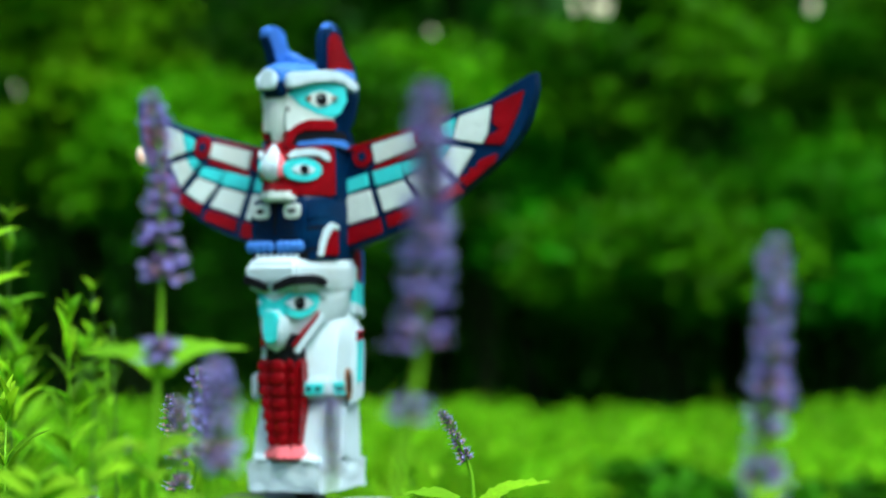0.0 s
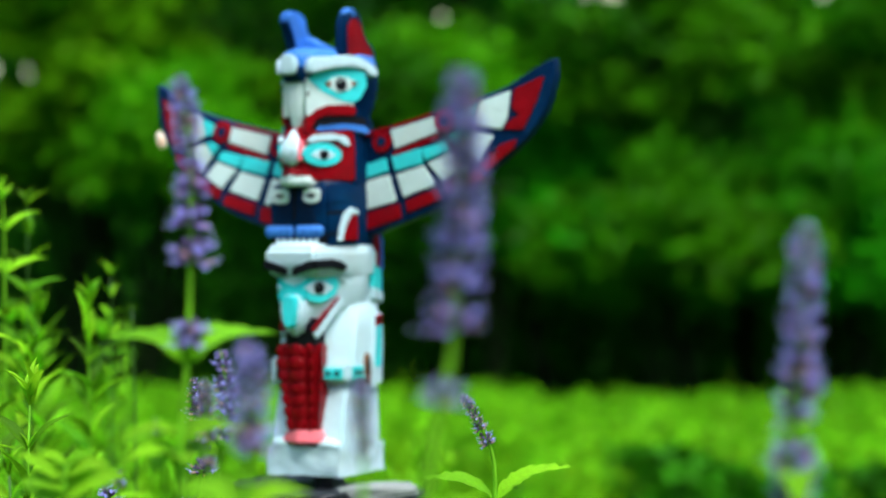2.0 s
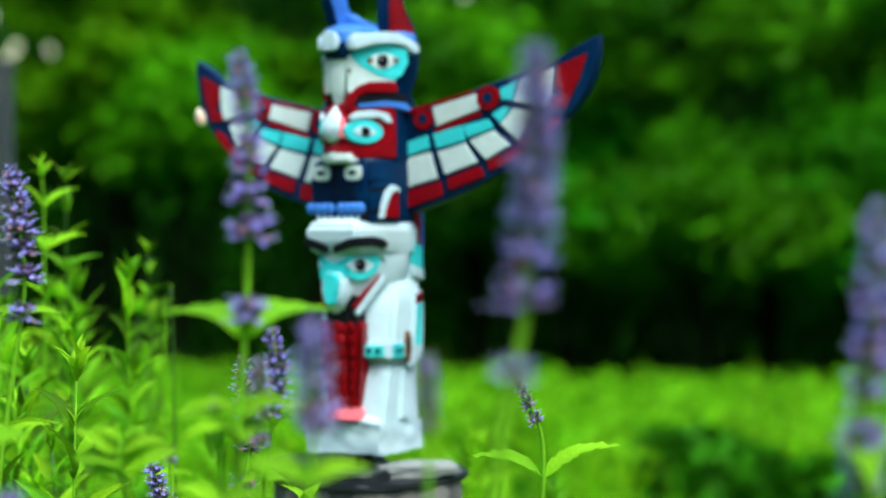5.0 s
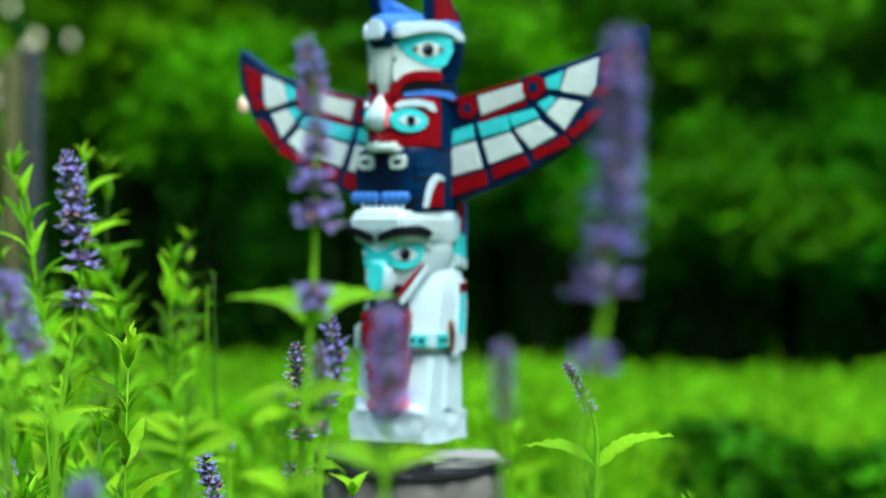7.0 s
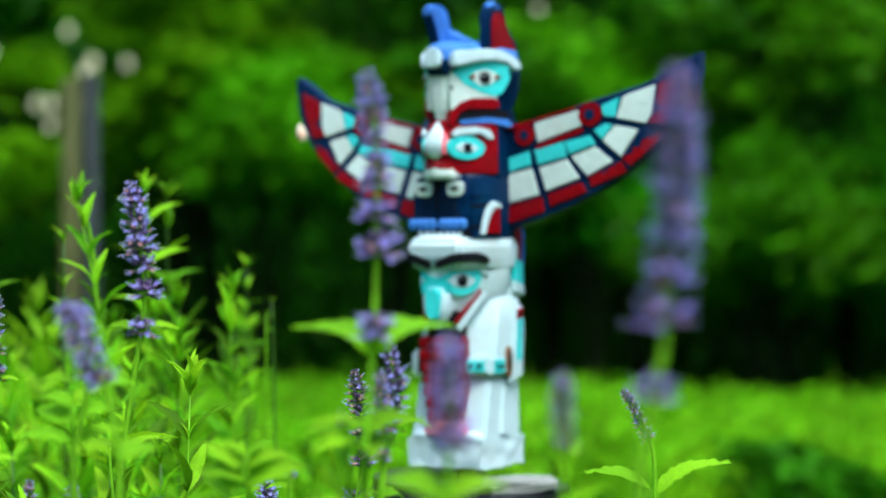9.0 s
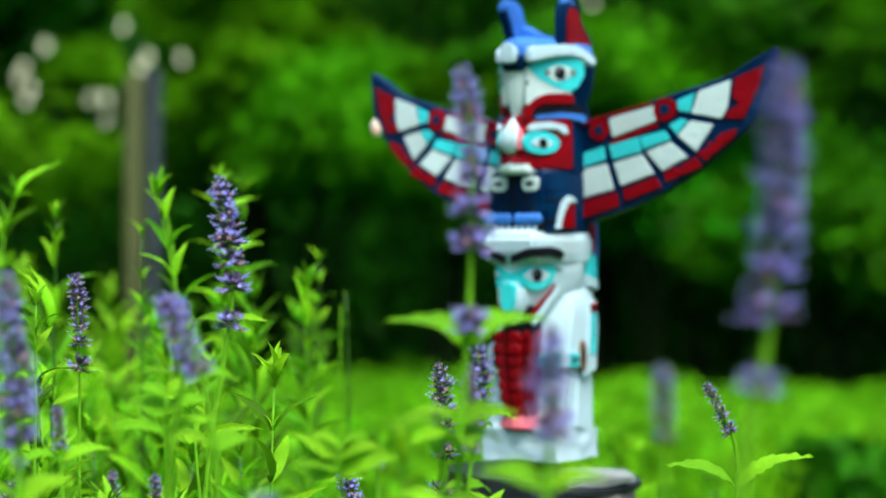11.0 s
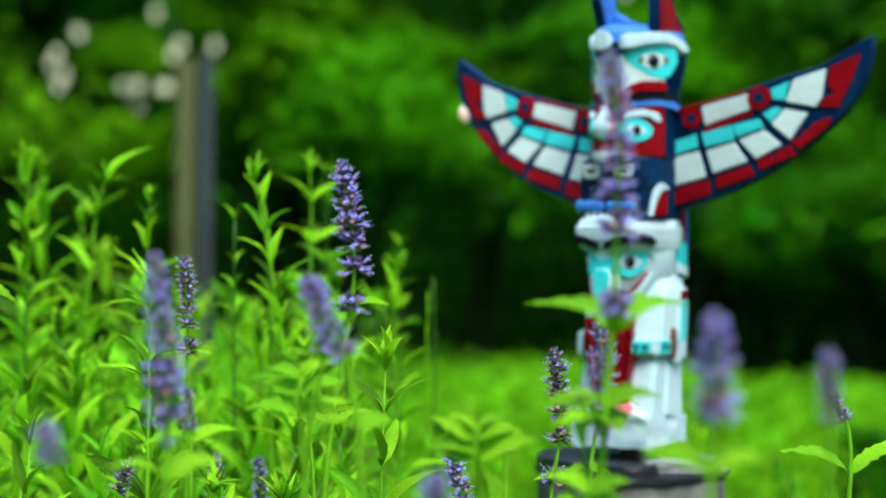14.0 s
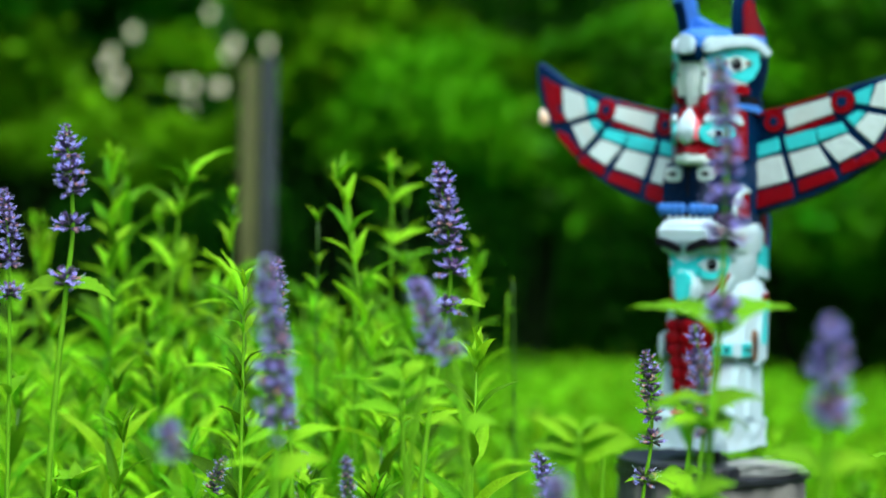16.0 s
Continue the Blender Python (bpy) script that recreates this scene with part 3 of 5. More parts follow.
        c.oval(10.4, 162.4, 5.3, 5.5, o, u, up, depth=2.9 * s, paint=BLACK, back=2.0 * s)
        c.oval(8.6, 164.2, 1.1, 1.1, o, u, up, depth=3.4 * s, paint=WHITE, back=2.0 * s, turns=8)
        # open mouth behind the beak, jaw line in red, pale edge of the shoulder
        c.prism([(-3, 125), (-3, 137), (9, 136.5), (14, 133), (9, 126)], (side * 11, -45, 0), (side * 16.5, 41, 0), up, 1.2 * s, BLACK, 0.5, back=7.0 * s)
        c.prism([(5, 126), (6, 124.8), (31, 152.5), (31.5, 154.8), (29.5, 154)], o, u, up, 1.0 * s, RED, 0.4, back=16.0 * s)
        c.prism([(6, 122), (10, 118), (37, 148), (35, 154), (31, 152)], o, u, up, 0.4 * s, WHITE, 1.2, back=18.0 * s)
        # pale rim of the mask under the brow
        c.prism([(-1, 174), (10, 178), (24, 178), (36, 171), (38, 165), (34, 167), (24, 174.5), (10, 174.5), (-1, 171.5)], o, u, up, 2.6 * s, WHITE, 0.9, back=3.0 * s)
    # dark throat under the beak
    c.loft([(106, [(-17, -20), (-17, -40), (0, -46), (17, -40), (17, -20)]), (128, [(-12, -20), (-12, -45), (0, -49), (13, -45), (15, -20)]), (136, [(-10, -20), (-10, -46), (0, -49), (11, -46), (13, -20)])], BLACK, 1.5)
    # hooked beak of the lower bird
    c.loft([(121, [(-5, -42), (-6, -50), (0, -53), (6, -50), (5, -42)]), (130, [(-11, -42), (-12, -53), (0, -57), (12, -53), (11, -42)]),
            (146, [(-14, -40), (-14, -54), (0, -60), (14, -54), (15, -40)]), (153, [(-12, -40), (-12, -53), (0, -57), (12, -53), (13, -40)]), (159, [(-7, -40), (-7, -50), (0, -52), (7, -50), (7, -40)])], WHITE, 3.0)
    c.prism([(-6.5, 153), (-2, 156), (4, 156), (8, 153), (8, 144), (5.5, 130), (2, 127.5), (-2, 128.5), (-5, 132), (-6, 144)], (0, -57, 0), (1, 0, 0), up, 3.6, TURQ, 1.4, back=7)
    # navy paws with the white-rimmed marks, a blue row of fingers and notches
    c.loft([(196, wedge(38, 35, -8, 28, -42)), (222, wedge(39, 35, -8, 29, -42)), (247, wedge(39, 35, -8, 28, -41)), (254, wedge(37, 34, -8, 25, -38))], NAVY, 3)
    c.loft([(200, wedge(37, 33, -8, 27, -43)), (207, wedge(37, 33, -8, 27, -43))], BLACK, 0.8)
    for q in range(7):
        c.block((-20 + q * 6.6, -43.5, 203.2), (2.8, 3.4, 3.6), WHITE, 0.8)
    c.block((-3.5, -42.4, 236), (3.2, 2.0, 30), BLACK, 0.6)
    for side in (-1, 1):
        for q in range(4):
            c.ball((-3.5 + side * (5.5 + q * 6.4), -42.6, 211), (4.8, 3.6, 5.2), BLUE)
            c.block((-3.5 + side * (14 - q), -42.2, 218.5 + q * 4.6), (19 - 2 * q, 1.3, 1.1), BLACK, 0.3, turn=(0, 0.08 * side, 0))
        ring = [(8.4, 3.5), (6.6, 6.0), (2.5, 6.6), (-2.5, 6.6), (-6.6, 6.0), (-8.4, 3.5), (-8.4, -3.5), (-6.6, -6.0), (-2.5, -6.6), (2.5, -6.6), (6.6, -6.0), (8.4, -3.5)]
        c.prism([(-1.8 + side * 15.8 + a, 241.5 + b) for a, b in ring], (0, -41.2, 0), (1, 0, 0), up, 2.4, CREAM, 0.9, back=4.0)
        c.oval(-1.8 + side * 15.8, 241.5, 4.6, 2.0, (0, -41.2, 0), (1, 0, 0), up, depth=3.4, paint=BLACK, back=4.0, turns=12)
        o, u, s = (side * 39, -8, 0), (0, side, 0), side
        cheek, along = (side * 28, -42, 0), (side * 11, 34, 0)
        c.prism([(12, 202), (15, 217), (20, 227), (27, 231.5), (35, 229.5), (37, 226), (34, 224.5), (31, 226.5), (27, 223.5), (22.5, 217), (18.5, 206), (18, 202)], cheek, along, up, 2.6 * s, WHITE, 0.9, back=4.0 * s)
        c.prism([(18, 203), (23, 217), (27, 223), (31, 226), (35.3, 224.5), (35.6, 203)], cheek, along, up, 1.6 * s, RED, 0.6, back=4.0 * s)
        for q in range(4):
            c.prism([(2, 234 - q * 9), (26, 236 - q * 9), (26, 238.5 - q * 9), (2, 236.5 - q * 9)], (side * 28, -42, 0), (side * 11, 34, 0), up, 1.0 * s, BLACK if q % 2 else NAVY, 0.3, back=3.0 * s)
        # tail panels on the flank
        c.prism([(17, 176), (33, 170), (34, 200), (30, 214), (20, 206)], (side * 36, 0, 0), u, up, 2.6, RED, 1.2)
        c.prism([(18, 160), (35, 156), (35, 178), (19, 184)], (side * 36.5, 0, 0), u, up, 3, TURQ, 1.2)
        c.prism([(31, 178), (37, 176), (37, 206), (33, 212)], (side * 36.5, 0, 0), u, up, 3, BLUE, 1.2)
        c.prism([(18, 152), (36, 148), (36, 158), (18, 163)], (side * 36.2, 0, 0), u, up, 3.6, WHITE, 1.2)
    # middle head: red mask with turquoise eyes, pale snout
    c.loft([(253, wedge(36, 35, -11, 9, -52)), (280, wedge(36, 35, -11, 9, -52)), (301, wedge(35, 35, -11, 8, -47))], RED, 2.5)
    c.loft([(250, wedge(39, 37, -3, 36, -8)), (303, wedge(38, 37, -3, 35, -8))], NAVY, 2)
    c.loft([(258, [(-14, -40), (-14, -48), (0, -56), (14, -48), (15, -32)]), (264, [(-13, -40), (-13, -48), (0, -56), (13, -48), (14, -32)]),
            (269, [(-8, -40), (-9, -46), (0, -52), (9, -46), (10, -34)])], RED, 2.0)
    c.loft([(249.5, [(-14, -40), (-15, -48), (0, -55), (15, -48), (17, -28)]), (256, [(-14, -40), (-15, -49.5), (0, -57.5), (15, -49.5), (17, -28)]), (260, [(-12, -40), (-13, -48), (0, -56), (13, -48), (14, -32)])], CREAM, 2.0)
    c.loft([(267, [(-5, -40), (-5, -53), (0, -56), (5, -53), (5, -40)]), (274, [(-9, -40), (-9, -57), (0, -60), (8, -57), (9, -40)]), (284, [(-9, -40), (-9, -57), (0, -60), (8.5, -57), (9, -40)]),
            (294, [(-5, -38), (-5, -50), (0, -53), (5, -50), (5, -38)]), (300, [(-2, -38), (-2, -46), (0, -47), (2, -46), (2, -38)])], WHITE, 2)
    for side in (-1, 1):
        c.loft([(270, [(side * 8, -56), (side * 10, -55), (side * 12, -42), (side * 8, -42)]), (284, [(side * 7.5, -55), (side * 10, -54), (side * 12.5, -42), (side * 8, -42)]), (290, [(side * 5, -52), (side * 7.5, -50), (side * 10, -42), (side * 6, -42)])], PINK, 1.0)
    for side in (-1, 1):
        o, u, s = (side * 9.5, -55, 0), (side * 27, 46, 0), side
        c.oval(22, 276.7, 19.3, 10.2, o, u, up, depth=1.6 * s, paint=TURQ, back=3.0 * s)
        c.prism([(10.5, 276.5), (16, 280.5), (23, 281.8), (30, 279.5), (35, 276.4), (28, 272.8), (22, 272.2), (15, 273.4)], o, u, up, 2.3 * s, WHITE, 0.5, back=2.0 * s)
        c.oval(23.2, 276.7, 4.4, 4.4, o, u, up, depth=3.1 * s, paint=BLACK, back=2.0 * s)
        c.prism([(8, 288.5), (14, 293.5), (31, 295.5), (46, 293), (50, 286.5), (48, 284.5), (44, 285), (37, 289), (20, 288), (10, 285.8)], o, u, up, 2.0 * s, WHITE, 0.7, back=2.0 * s)
    # neck and top head
    c.loft([(296, wedge(35, 35, -4, 16, -36)), (312, wedge(35, 35, -4, 16, -38))], NAVY, 2)
    c.loft([(303, wedge(34, 24, -2, 20, -24)), (316, wedge(36, 32, -2, 10, -38)), (326, wedge(37, 38, -2, 9, -43)), (345, wedge(38, 41, -2, 9, -46)), (362, wedge(38, 41, -2, 10, -46))], NAVY, 2.5)
    # white beak, hooked down, set back under the brow
    c.loft([(296, [(-4, -38), (-3, -43), (3, -43), (4, -38), (4, -34), (-4, -34)]), (306, [(-6, -38), (-5, -46), (5, -46), (6, -38), (9, -32), (-9, -32)]),
            (318, [(-8, -38), (-6, -47.5), (6, -47.5), (9, -40), (22, -24), (-22, -24)]), (332, [(-9, -40), (-6.5, -48), (6.5, -48), (10, -42), (31, -12), (-31, -12)]),
            (346, [(-9, -40), (-7, -47), (7, -47), (10, -42), (24, -22), (-24, -22)])], CREAM, 1.5)
    c.loft([(346, wedge(38, 30, 0, 8, -50)), (352, wedge(39, 36, 0, 8, -54)), (363, wedge(38, 36, 0, 8, -53.5)), (367, wedge(35, 35, -2, 7, -46)), (370, wedge(30, 30, -4, 6, -36))], BLUE, 2.5)
    c.loft([(339, wedge(38.0, 34, 0, 8.0, -49.5)), (345, wedge(38.4, 34, 0, 8.4, -53)), (352, wedge(39.4, 36.4, 0, 8.6, -54.5))], NAVY, 0.8)
    for side in (-1, 1):
        o, u, s = (side * 11, -45, 0), (side * 27, 43, 0), side
        c.prism([(1, 342), (8, 347), (18, 351), (40, 353.5), (56, 350), (58, 338), (51, 326), (43, 322), (29, 325), (12, 332)], o, u, up, 2.2 * s, TURQ, 0.6, back=4.0 * s)
        c.prism([(-1, 344), (12, 334), (29, 327), (45, 324), (45, 319), (20, 318.5), (10, 315), (1, 309), (-1, 312)], o, u, up, 1.5 * s, CREAM, 0.6, back=5.0 * s)
        c.prism([(17, 338), (23.5, 343.3), (32, 345.3), (40.5, 344), (48, 340), (39, 332.8), (29, 330.3), (21.5, 334)], o, u, up, 3.0 * s, CREAM, 0.6, back=2.0 * s)
        c.oval(32, 338, 5.6, 5.6, o, u, up, depth=3.9 * s, paint=BLACK, back=2.0 * s)
        c.oval(30.4, 340, 1.2, 1.2, o, u, up, depth=4.4 * s, paint=CREAM, back=2.0 * s, turns=8)
        c.prism([(16.5, 338), (20.5, 341), (23, 338), (20, 335.5)], o, u, up, 3.6 * s, BROWN, 0.3, back=2.0 * s)
        c.prism([(43, 341.5), (48.5, 340), (44.5, 336.5), (41.5, 339)], o, u, up, 3.6 * s, BROWN, 0.3, back=2.0 * s)
        # red lip curling back to the cheek, dark mouth under it
        c.prism(([(-3, 296), (-0.5, 308)] if side > 0 else [(6, 303)]) + [(9, 316), (20, 320), (43, 321), (47.5, 316.5), (46, 311.5), (18, 310.5), (8, 306.5)] + ([(4, 300), (3, 295)] if side > 0 else []), o, u, up, 2.6 * s, RED, 0.9, back=6.0 * s)
        c.prism([(4, 298), (9, 306.5), (18, 310.5), (46, 311.5), (58, 309), (57, 303), (30, 301.5)], o, u, up, 0.8 * s, BLACK, 0.4, back=6.0 * s)
        c.prism([(9, 300.5), (34, 304), (55, 303), (61, 297.5), (58, 295.5), (40, 299), (9, 297)], o, u, up, 2.4 * s, BLUE, 0.6, back=8.0 * s)
        # pale brow
        b_o, b_u = (13 if side > 0 else -8.5, -52.5, 0), (side * 26, 54, 0)
        c.prism([(2.5, 355.5), (6, 360), (22, 361), (40, 363.5), (55, 362.5), (67, 357.5), (75, 352), (75.5, 348), (72, 345.8), (66, 346), (58, 351.5), (46, 353), (28, 351), (11, 346.5), (3, 345.5)], b_o, b_u, up, 5.4 * s, WHITE, 1.8, back=4.0 * s)
        c.oval(0.5, 328.5, 1.3, 2.8, o, u, up, depth=2.3 * s, paint=BLACK, back=2.0 * s, turns=8)
        # ears: rounded tip at the front, sloping down towards the back
        x = side * 29.0
        if side > 0:
            ear = [(-18, 360), (-18, 393), (-14, 401), (-7, 405.5), (3, 405.5), (9.5, 402), (13, 394), (15, 388), (22, 381), (32, 374.5), (36, 366), (36, 360)]
            edge = [(-18.8, 366), (-18.8, 392), (-17, 396), (-15, 396), (-15, 366)]
        else:
            ear = [(-3, 360), (-5, 372), (-12, 388), (-18, 396), (-18, 402), (-12, 406.5), (0, 407), (9, 404.5), (13, 399), (15, 392), (22, 387), (34, 382), (40, 376), (40, 360)]
            edge = [(-4, 366), (-6, 372), (-13, 387), (-18.8, 395), (-16, 397), (-9, 387), (-2, 372), (-1, 366)]
        c.prism(ear, (x, 0, 0), (0, 1, 0), up, 5.0, NAVY if side > 0 else BLUE, 2.0, back=5.0)
        c.prism(edge, (x, 0, 0), (0, 1, 0), up, 4.2, NAVY, 0.6, back=4.2)
        if side > 0:
            c.ball((x, -3, 400.5), (5.3, 12, 5.6), BLUE)
            c.prism([(-13.5, 364), (-13.5, 388), (-8, 395.5), (1, 397), (7.5, 393), (10, 386), (16, 378.5), (25, 371.5), (28, 365)], (side * 34, 0, 0), (0, side, 0), up, 1.6, RED, 0.8, back=3)
    # the crown dips in a blue ridge from one ear to the other
    c.prism([(-26, 360), (-26, 387), (-17, 381), (-6, 376.5), (8, 373.5), (26, 372), (26, 360)], (0, 24, 0), (1, 0, 0), up, 18, BLUE, 2.0, back=6)
    c.prism([(-8, 346), (-8.8, 352), (-8, 361), (-5, 364), (4.5, 361.5), (7, 359), (7.5, 347), (4, 345.5), (-4, 345)], (0, -53, 0), (1, 0, 0), up, 4.0, WHITE, 1.6, back=4)

    # ---- wings, the tips bent back
    def bent(a):
        return (0, 22 * max(0.0, (abs(a) - 112) / 96) ** 1.3, 0)

    def soft(pts, n=5):
        """The outline with extra points along its sides, so that it follows the bend."""
        out = []
        for p, q in zip(pts, pts[1:] + pts[:1]):
            out += [(p[0] + (q[0] - p[0]) * i / n, p[1] + (q[1] - p[1]) * i / n) for i in range(n)]
        return out

    rim_top = [(10, 292), (42, 299), (70, 305), (106, 314), (138, 323), (167, 332), (190, 346), (208, 356)]
    rim_low = [(10, 200), (38, 207), (78, 219), (106, 230), (138, 248), (162, 267), (182, 285), (196, 303), (205, 322), (209, 342)]
    turquoise = [[(33, 268), (58, 275), (60, 263), (34, 256)], [(63, 276), (92, 282), (95, 269), (67, 263)], [(93, 282), (117, 287), (122, 279), (97, 271)],
                 [(120, 291), (131, 297), (137, 295), (128, 283)], [(127, 312), (143, 319), (139, 302), (129, 303)]]
    pale = [[(34, 254), (61, 260), (68, 237), (35, 229)], [(68, 260), (95, 267), (107, 250), (75, 240)], [(99, 269), (122, 277), (137, 264), (115, 252)],
            [(128, 282), (139, 295), (159, 291), (144, 268)], [(146, 320), (173, 329), (170, 305), (165, 296), (140, 301)]]
    red = [[(35, 226), (71, 235), (73, 222), (36, 211)], [(77, 237), (109, 247), (114, 238), (79, 226)],
           [(116, 251), (128, 256), (129, 252), (133, 258), (144, 264), (149, 255), (118, 242)],
           [(160, 276), (162, 282), (178, 288), (176, 280), (152, 260), (144, 267), (155, 272), (153, 276)],
           [(176, 330), (201, 341), (195, 320), (183, 295), (167, 296), (171, 303), (180, 308), (174, 314)]]
    shoulder_bar, shoulder_strip = [(63, 299), (106, 309), (109, 295), (67, 282)], [(65, 280), (110, 294), (111, 290), (65, 275)]
    rings = [(54, 289, 9.5), (117, 305, 10.5)]
    for side in (1, -1):
        mirror = lambda pts: [(side * a, b) for a, b in pts]
        first = len(c.bm.verts)
        # the board itself, built in strips so that it bends
        top, low = curve_points([(*p, 0) for p in rim_top], 5), curve_points([(*p, 0) for p in rim_low], 5)

        def height(line, a):
            for p, q in zip(line, line[1:]):
                if p.x <= a <= q.x:
                    return p.y + (q.y - p.y) * (a - p.x) / max(q.x - p.x, 1e-6)
            return line[-1].y if a > line[-1].x else line[0].y
        bm = bmesh.new()
        columns = []
        last = max(top[-1].x, low[-1].x)
        for i in range(41):
            a = 10 + (last - 10) * i / 40
            y = 17 + bent(a)[1]
            t, l = height(top, a), height(low, a)
            if a > low[-1].x:
                l = low[-1].y + (t - low[-1].y) * 0.5
            columns.append([bm.verts.new((side * a, y + d, h)) for d, h in ((-6, l + 1), (-6, t - 1), (-4, t), (5, t), (6, l), (-4, l))])
        for p, q in zip(columns, columns[1:]):
            for i in range(6):
                f = bm.faces.new((p[i], p[(i + 1) % 6], q[(i + 1) % 6], q[i]))
        bm.faces.new(columns[0])
        bm.faces.new(columns[-1][::-1])
        bmesh.ops.recalc_face_normals(bm, faces=bm.faces[:])
        c._take(bm, NAVY)
        put = lambda pts, d, paint, b=0.7: c.prism(soft(mirror(pts), 3), (0, 11, 0), (1, 0, 0), up, d, paint, b, back=3.0, wrap=bent)
        for pts in turquoise:
            put(pts, 2.0, TURQ)
        for pts in pale:
            put(pts, 2.0, CREAM)
        for pts in red:
            put(pts, 2.0, RED)
        put(shoulder_bar, 2.2, CREAM)
        put(shoulder_strip, 1.6, RED, 0.4)
        for a, b, r in rings:
            c.oval(side * a, b, r, r, (0, 11, 0), (1, 0, 0), up, depth=2.6, paint=RED, back=3.0, wrap=bent)
            c.oval(side * a, b, r * 0.46, r * 0.46, (0, 11, 0), (1, 0, 0), up, depth=3.4, paint=NAVY, back=3.0, wrap=bent, turns=12)
        put([(30, 296), (62, 302.5), (62, 299), (30, 292)], 2.0, RED, 0.4)
        put([(64, 303), (104, 312.5), (104, 310), (64, 300)], 2.0, RED, 0.4)
        if side < 0:
            # this wing leans back a little
            c.bm.verts.ensure_lookup_table()
            for v in c.bm.verts[first:]:
                lean = (v.co.z - 250) * 0.25
                v.co.x -= 0.37 * lean
                v.co.y += 0.85 * lean
    me = mesh_from("totem_pole", c.bm, *TOTEM_PAINTS, smooth=False)
    me.polygons.foreach_set("use_smooth", [True] * len(me.polygons))
    me.set_sharp_from_angle(angle=radians(38))
    me.transform(Matrix.Scale(0.001, 4))
    ob = tagged(new("totem_pole", me), "carved wooden totem pole painted white, navy, red and turquoise", "totem pole")
    ob.matrix_basis = pose(0.0062, 1.70, 0.768, 0, 0, -32)
    return ob


build_totem()


def build_stump():
    base = tagged(new("tree_stump"), "weathered grey wooden stump with a tarred black top edge", "stump")
    base.location = (0.010, 1.70, 0)
    bm = bmesh.new()
    levels, sides = 22, 72
    rings = []
    for i in range(levels + 1):
        z = 0.7445 * i / levels
        ring = []
        for s in range(sides):
            a = 2 * math.pi * s / sides
            crack = max(0.0, noise.noise(Vector((math.cos(a) * 5, math.sin(a) * 5, z * 0.6)))) ** 1.5
            r = 0.084 + 0.010 * (1 - i / levels) + 0.005 * noise.noise(Vector((math.cos(a) * 2, math.sin(a) * 2, z * 2))) - 0.012 * crack
            ring.append(bm.verts.new((r * math.cos(a), r * math.sin(a), z - 0.02 * (i == 0))))
        rings.append(ring)
    for r, q in zip(rings, rings[1:]):
        for s in range(sides):
            bm.faces.new((r[s], r[(s + 1) % sides], q[(s + 1) % sides], q[s]))
    bm.faces.new(rings[-1])
    part("stump_body", bm, M_STUMP, base)
    # tarred top: a thin layer all over, a thicker black pad over most of it
    for name, radius, right, z0, z1, label in (("tar_layer", 0.0865, 1.0, 0.7430, 0.7482, "thin blue-black tar layer"), ("tar_cap", 0.0850, 0.010, 0.7478, 0.7572, "thick black tarred pad")):
        bm = bmesh.new()
        ring = [(min(radius * math.cos(a) * (1 + 0.03 * math.sin(3 * a)), right + 0.006 * math.sin(5 * a)), radius * math.sin(a) * (1 + 0.02 * math.sin(7 * a))) for a in (2 * math.pi * s / 64 for s in range(64))]
        low = [bm.verts.new((x, y, z0 + 0.003 * noise.noise(Vector((x * 40, y * 40, 3))))) for x, y in ring]
        high = [bm.verts.new((x, y, z1 + 0.002 * noise.noise(Vector((x * 60, y * 60, 0))))) for x, y in ring]
        bm.faces.new(low[::-1])
        bm.faces.new(high)
        for s in range(64):
            bm.faces.new((low[s], low[(s + 1) % 64], high[(s + 1) % 64], high[s]))
        bmesh.ops.bevel(bm, geom=[e for e in bm.edges if all(v.co.z > z1 - 0.004 for v in e.verts)], offset=0.002, segments=2, affect="EDGES")
        part(name, mesh_from(name, bm, M_RUBBER, smooth=False), parent=base, label=label)
    # silvered offcut lying under the carving: a split piece with a ragged, grained edge
    bm = bmesh.new()
    bmesh.ops.create_cube(bm, size=1, matrix=Matrix.LocRotScale((0, 0, 0), None, (0.066, 0.046, 0.0095)))
    bmesh.ops.subdivide_edges(bm, edges=bm.edges[:], cuts=13, use_grid_fill=True)
    for v in bm.verts:
        ragged = noise.noise(Vector((v.co.y * 120, v.co.z * 300, 4)))
        v.co.z *= 1 - 0.35 * max(0.0, v.co.x / 0.033) ** 2
        v.co += Vector((0.006 * ragged * (v.co.x / 0.033), 0.003 * noise.noise(Vector((v.co.x * 40, v.co.z * 400, 1))), 0.0016 * noise.noise(Vector((v.co.x * 25, v.co.y * 160, 7)))))
    slab = tagged(part("wood_offcut", mesh_from("wood_offcut", bm, M_SLAB, smooth=False)), "silvery weathered wood offcut lying on the stump", "wood")
    slab.matrix_basis = pose(0.049, 1.664, 0.7545, 0, -2, 4)
    verts, faces = [], []
    tube(verts, faces, [(0, 0, 0.7545), (0, 0, 0.762), (0, 0, 0.772)], [0.0085] * 3, 14)
    rod = tagged(new("mounting_bolt", mesh_arrays("mounting_bolt", verts, faces, [P_BLACK])), "black bolt holding the carving above the stump", "bolt")
    rod.location = (0.0045, 1.672, 0)


build_stump()


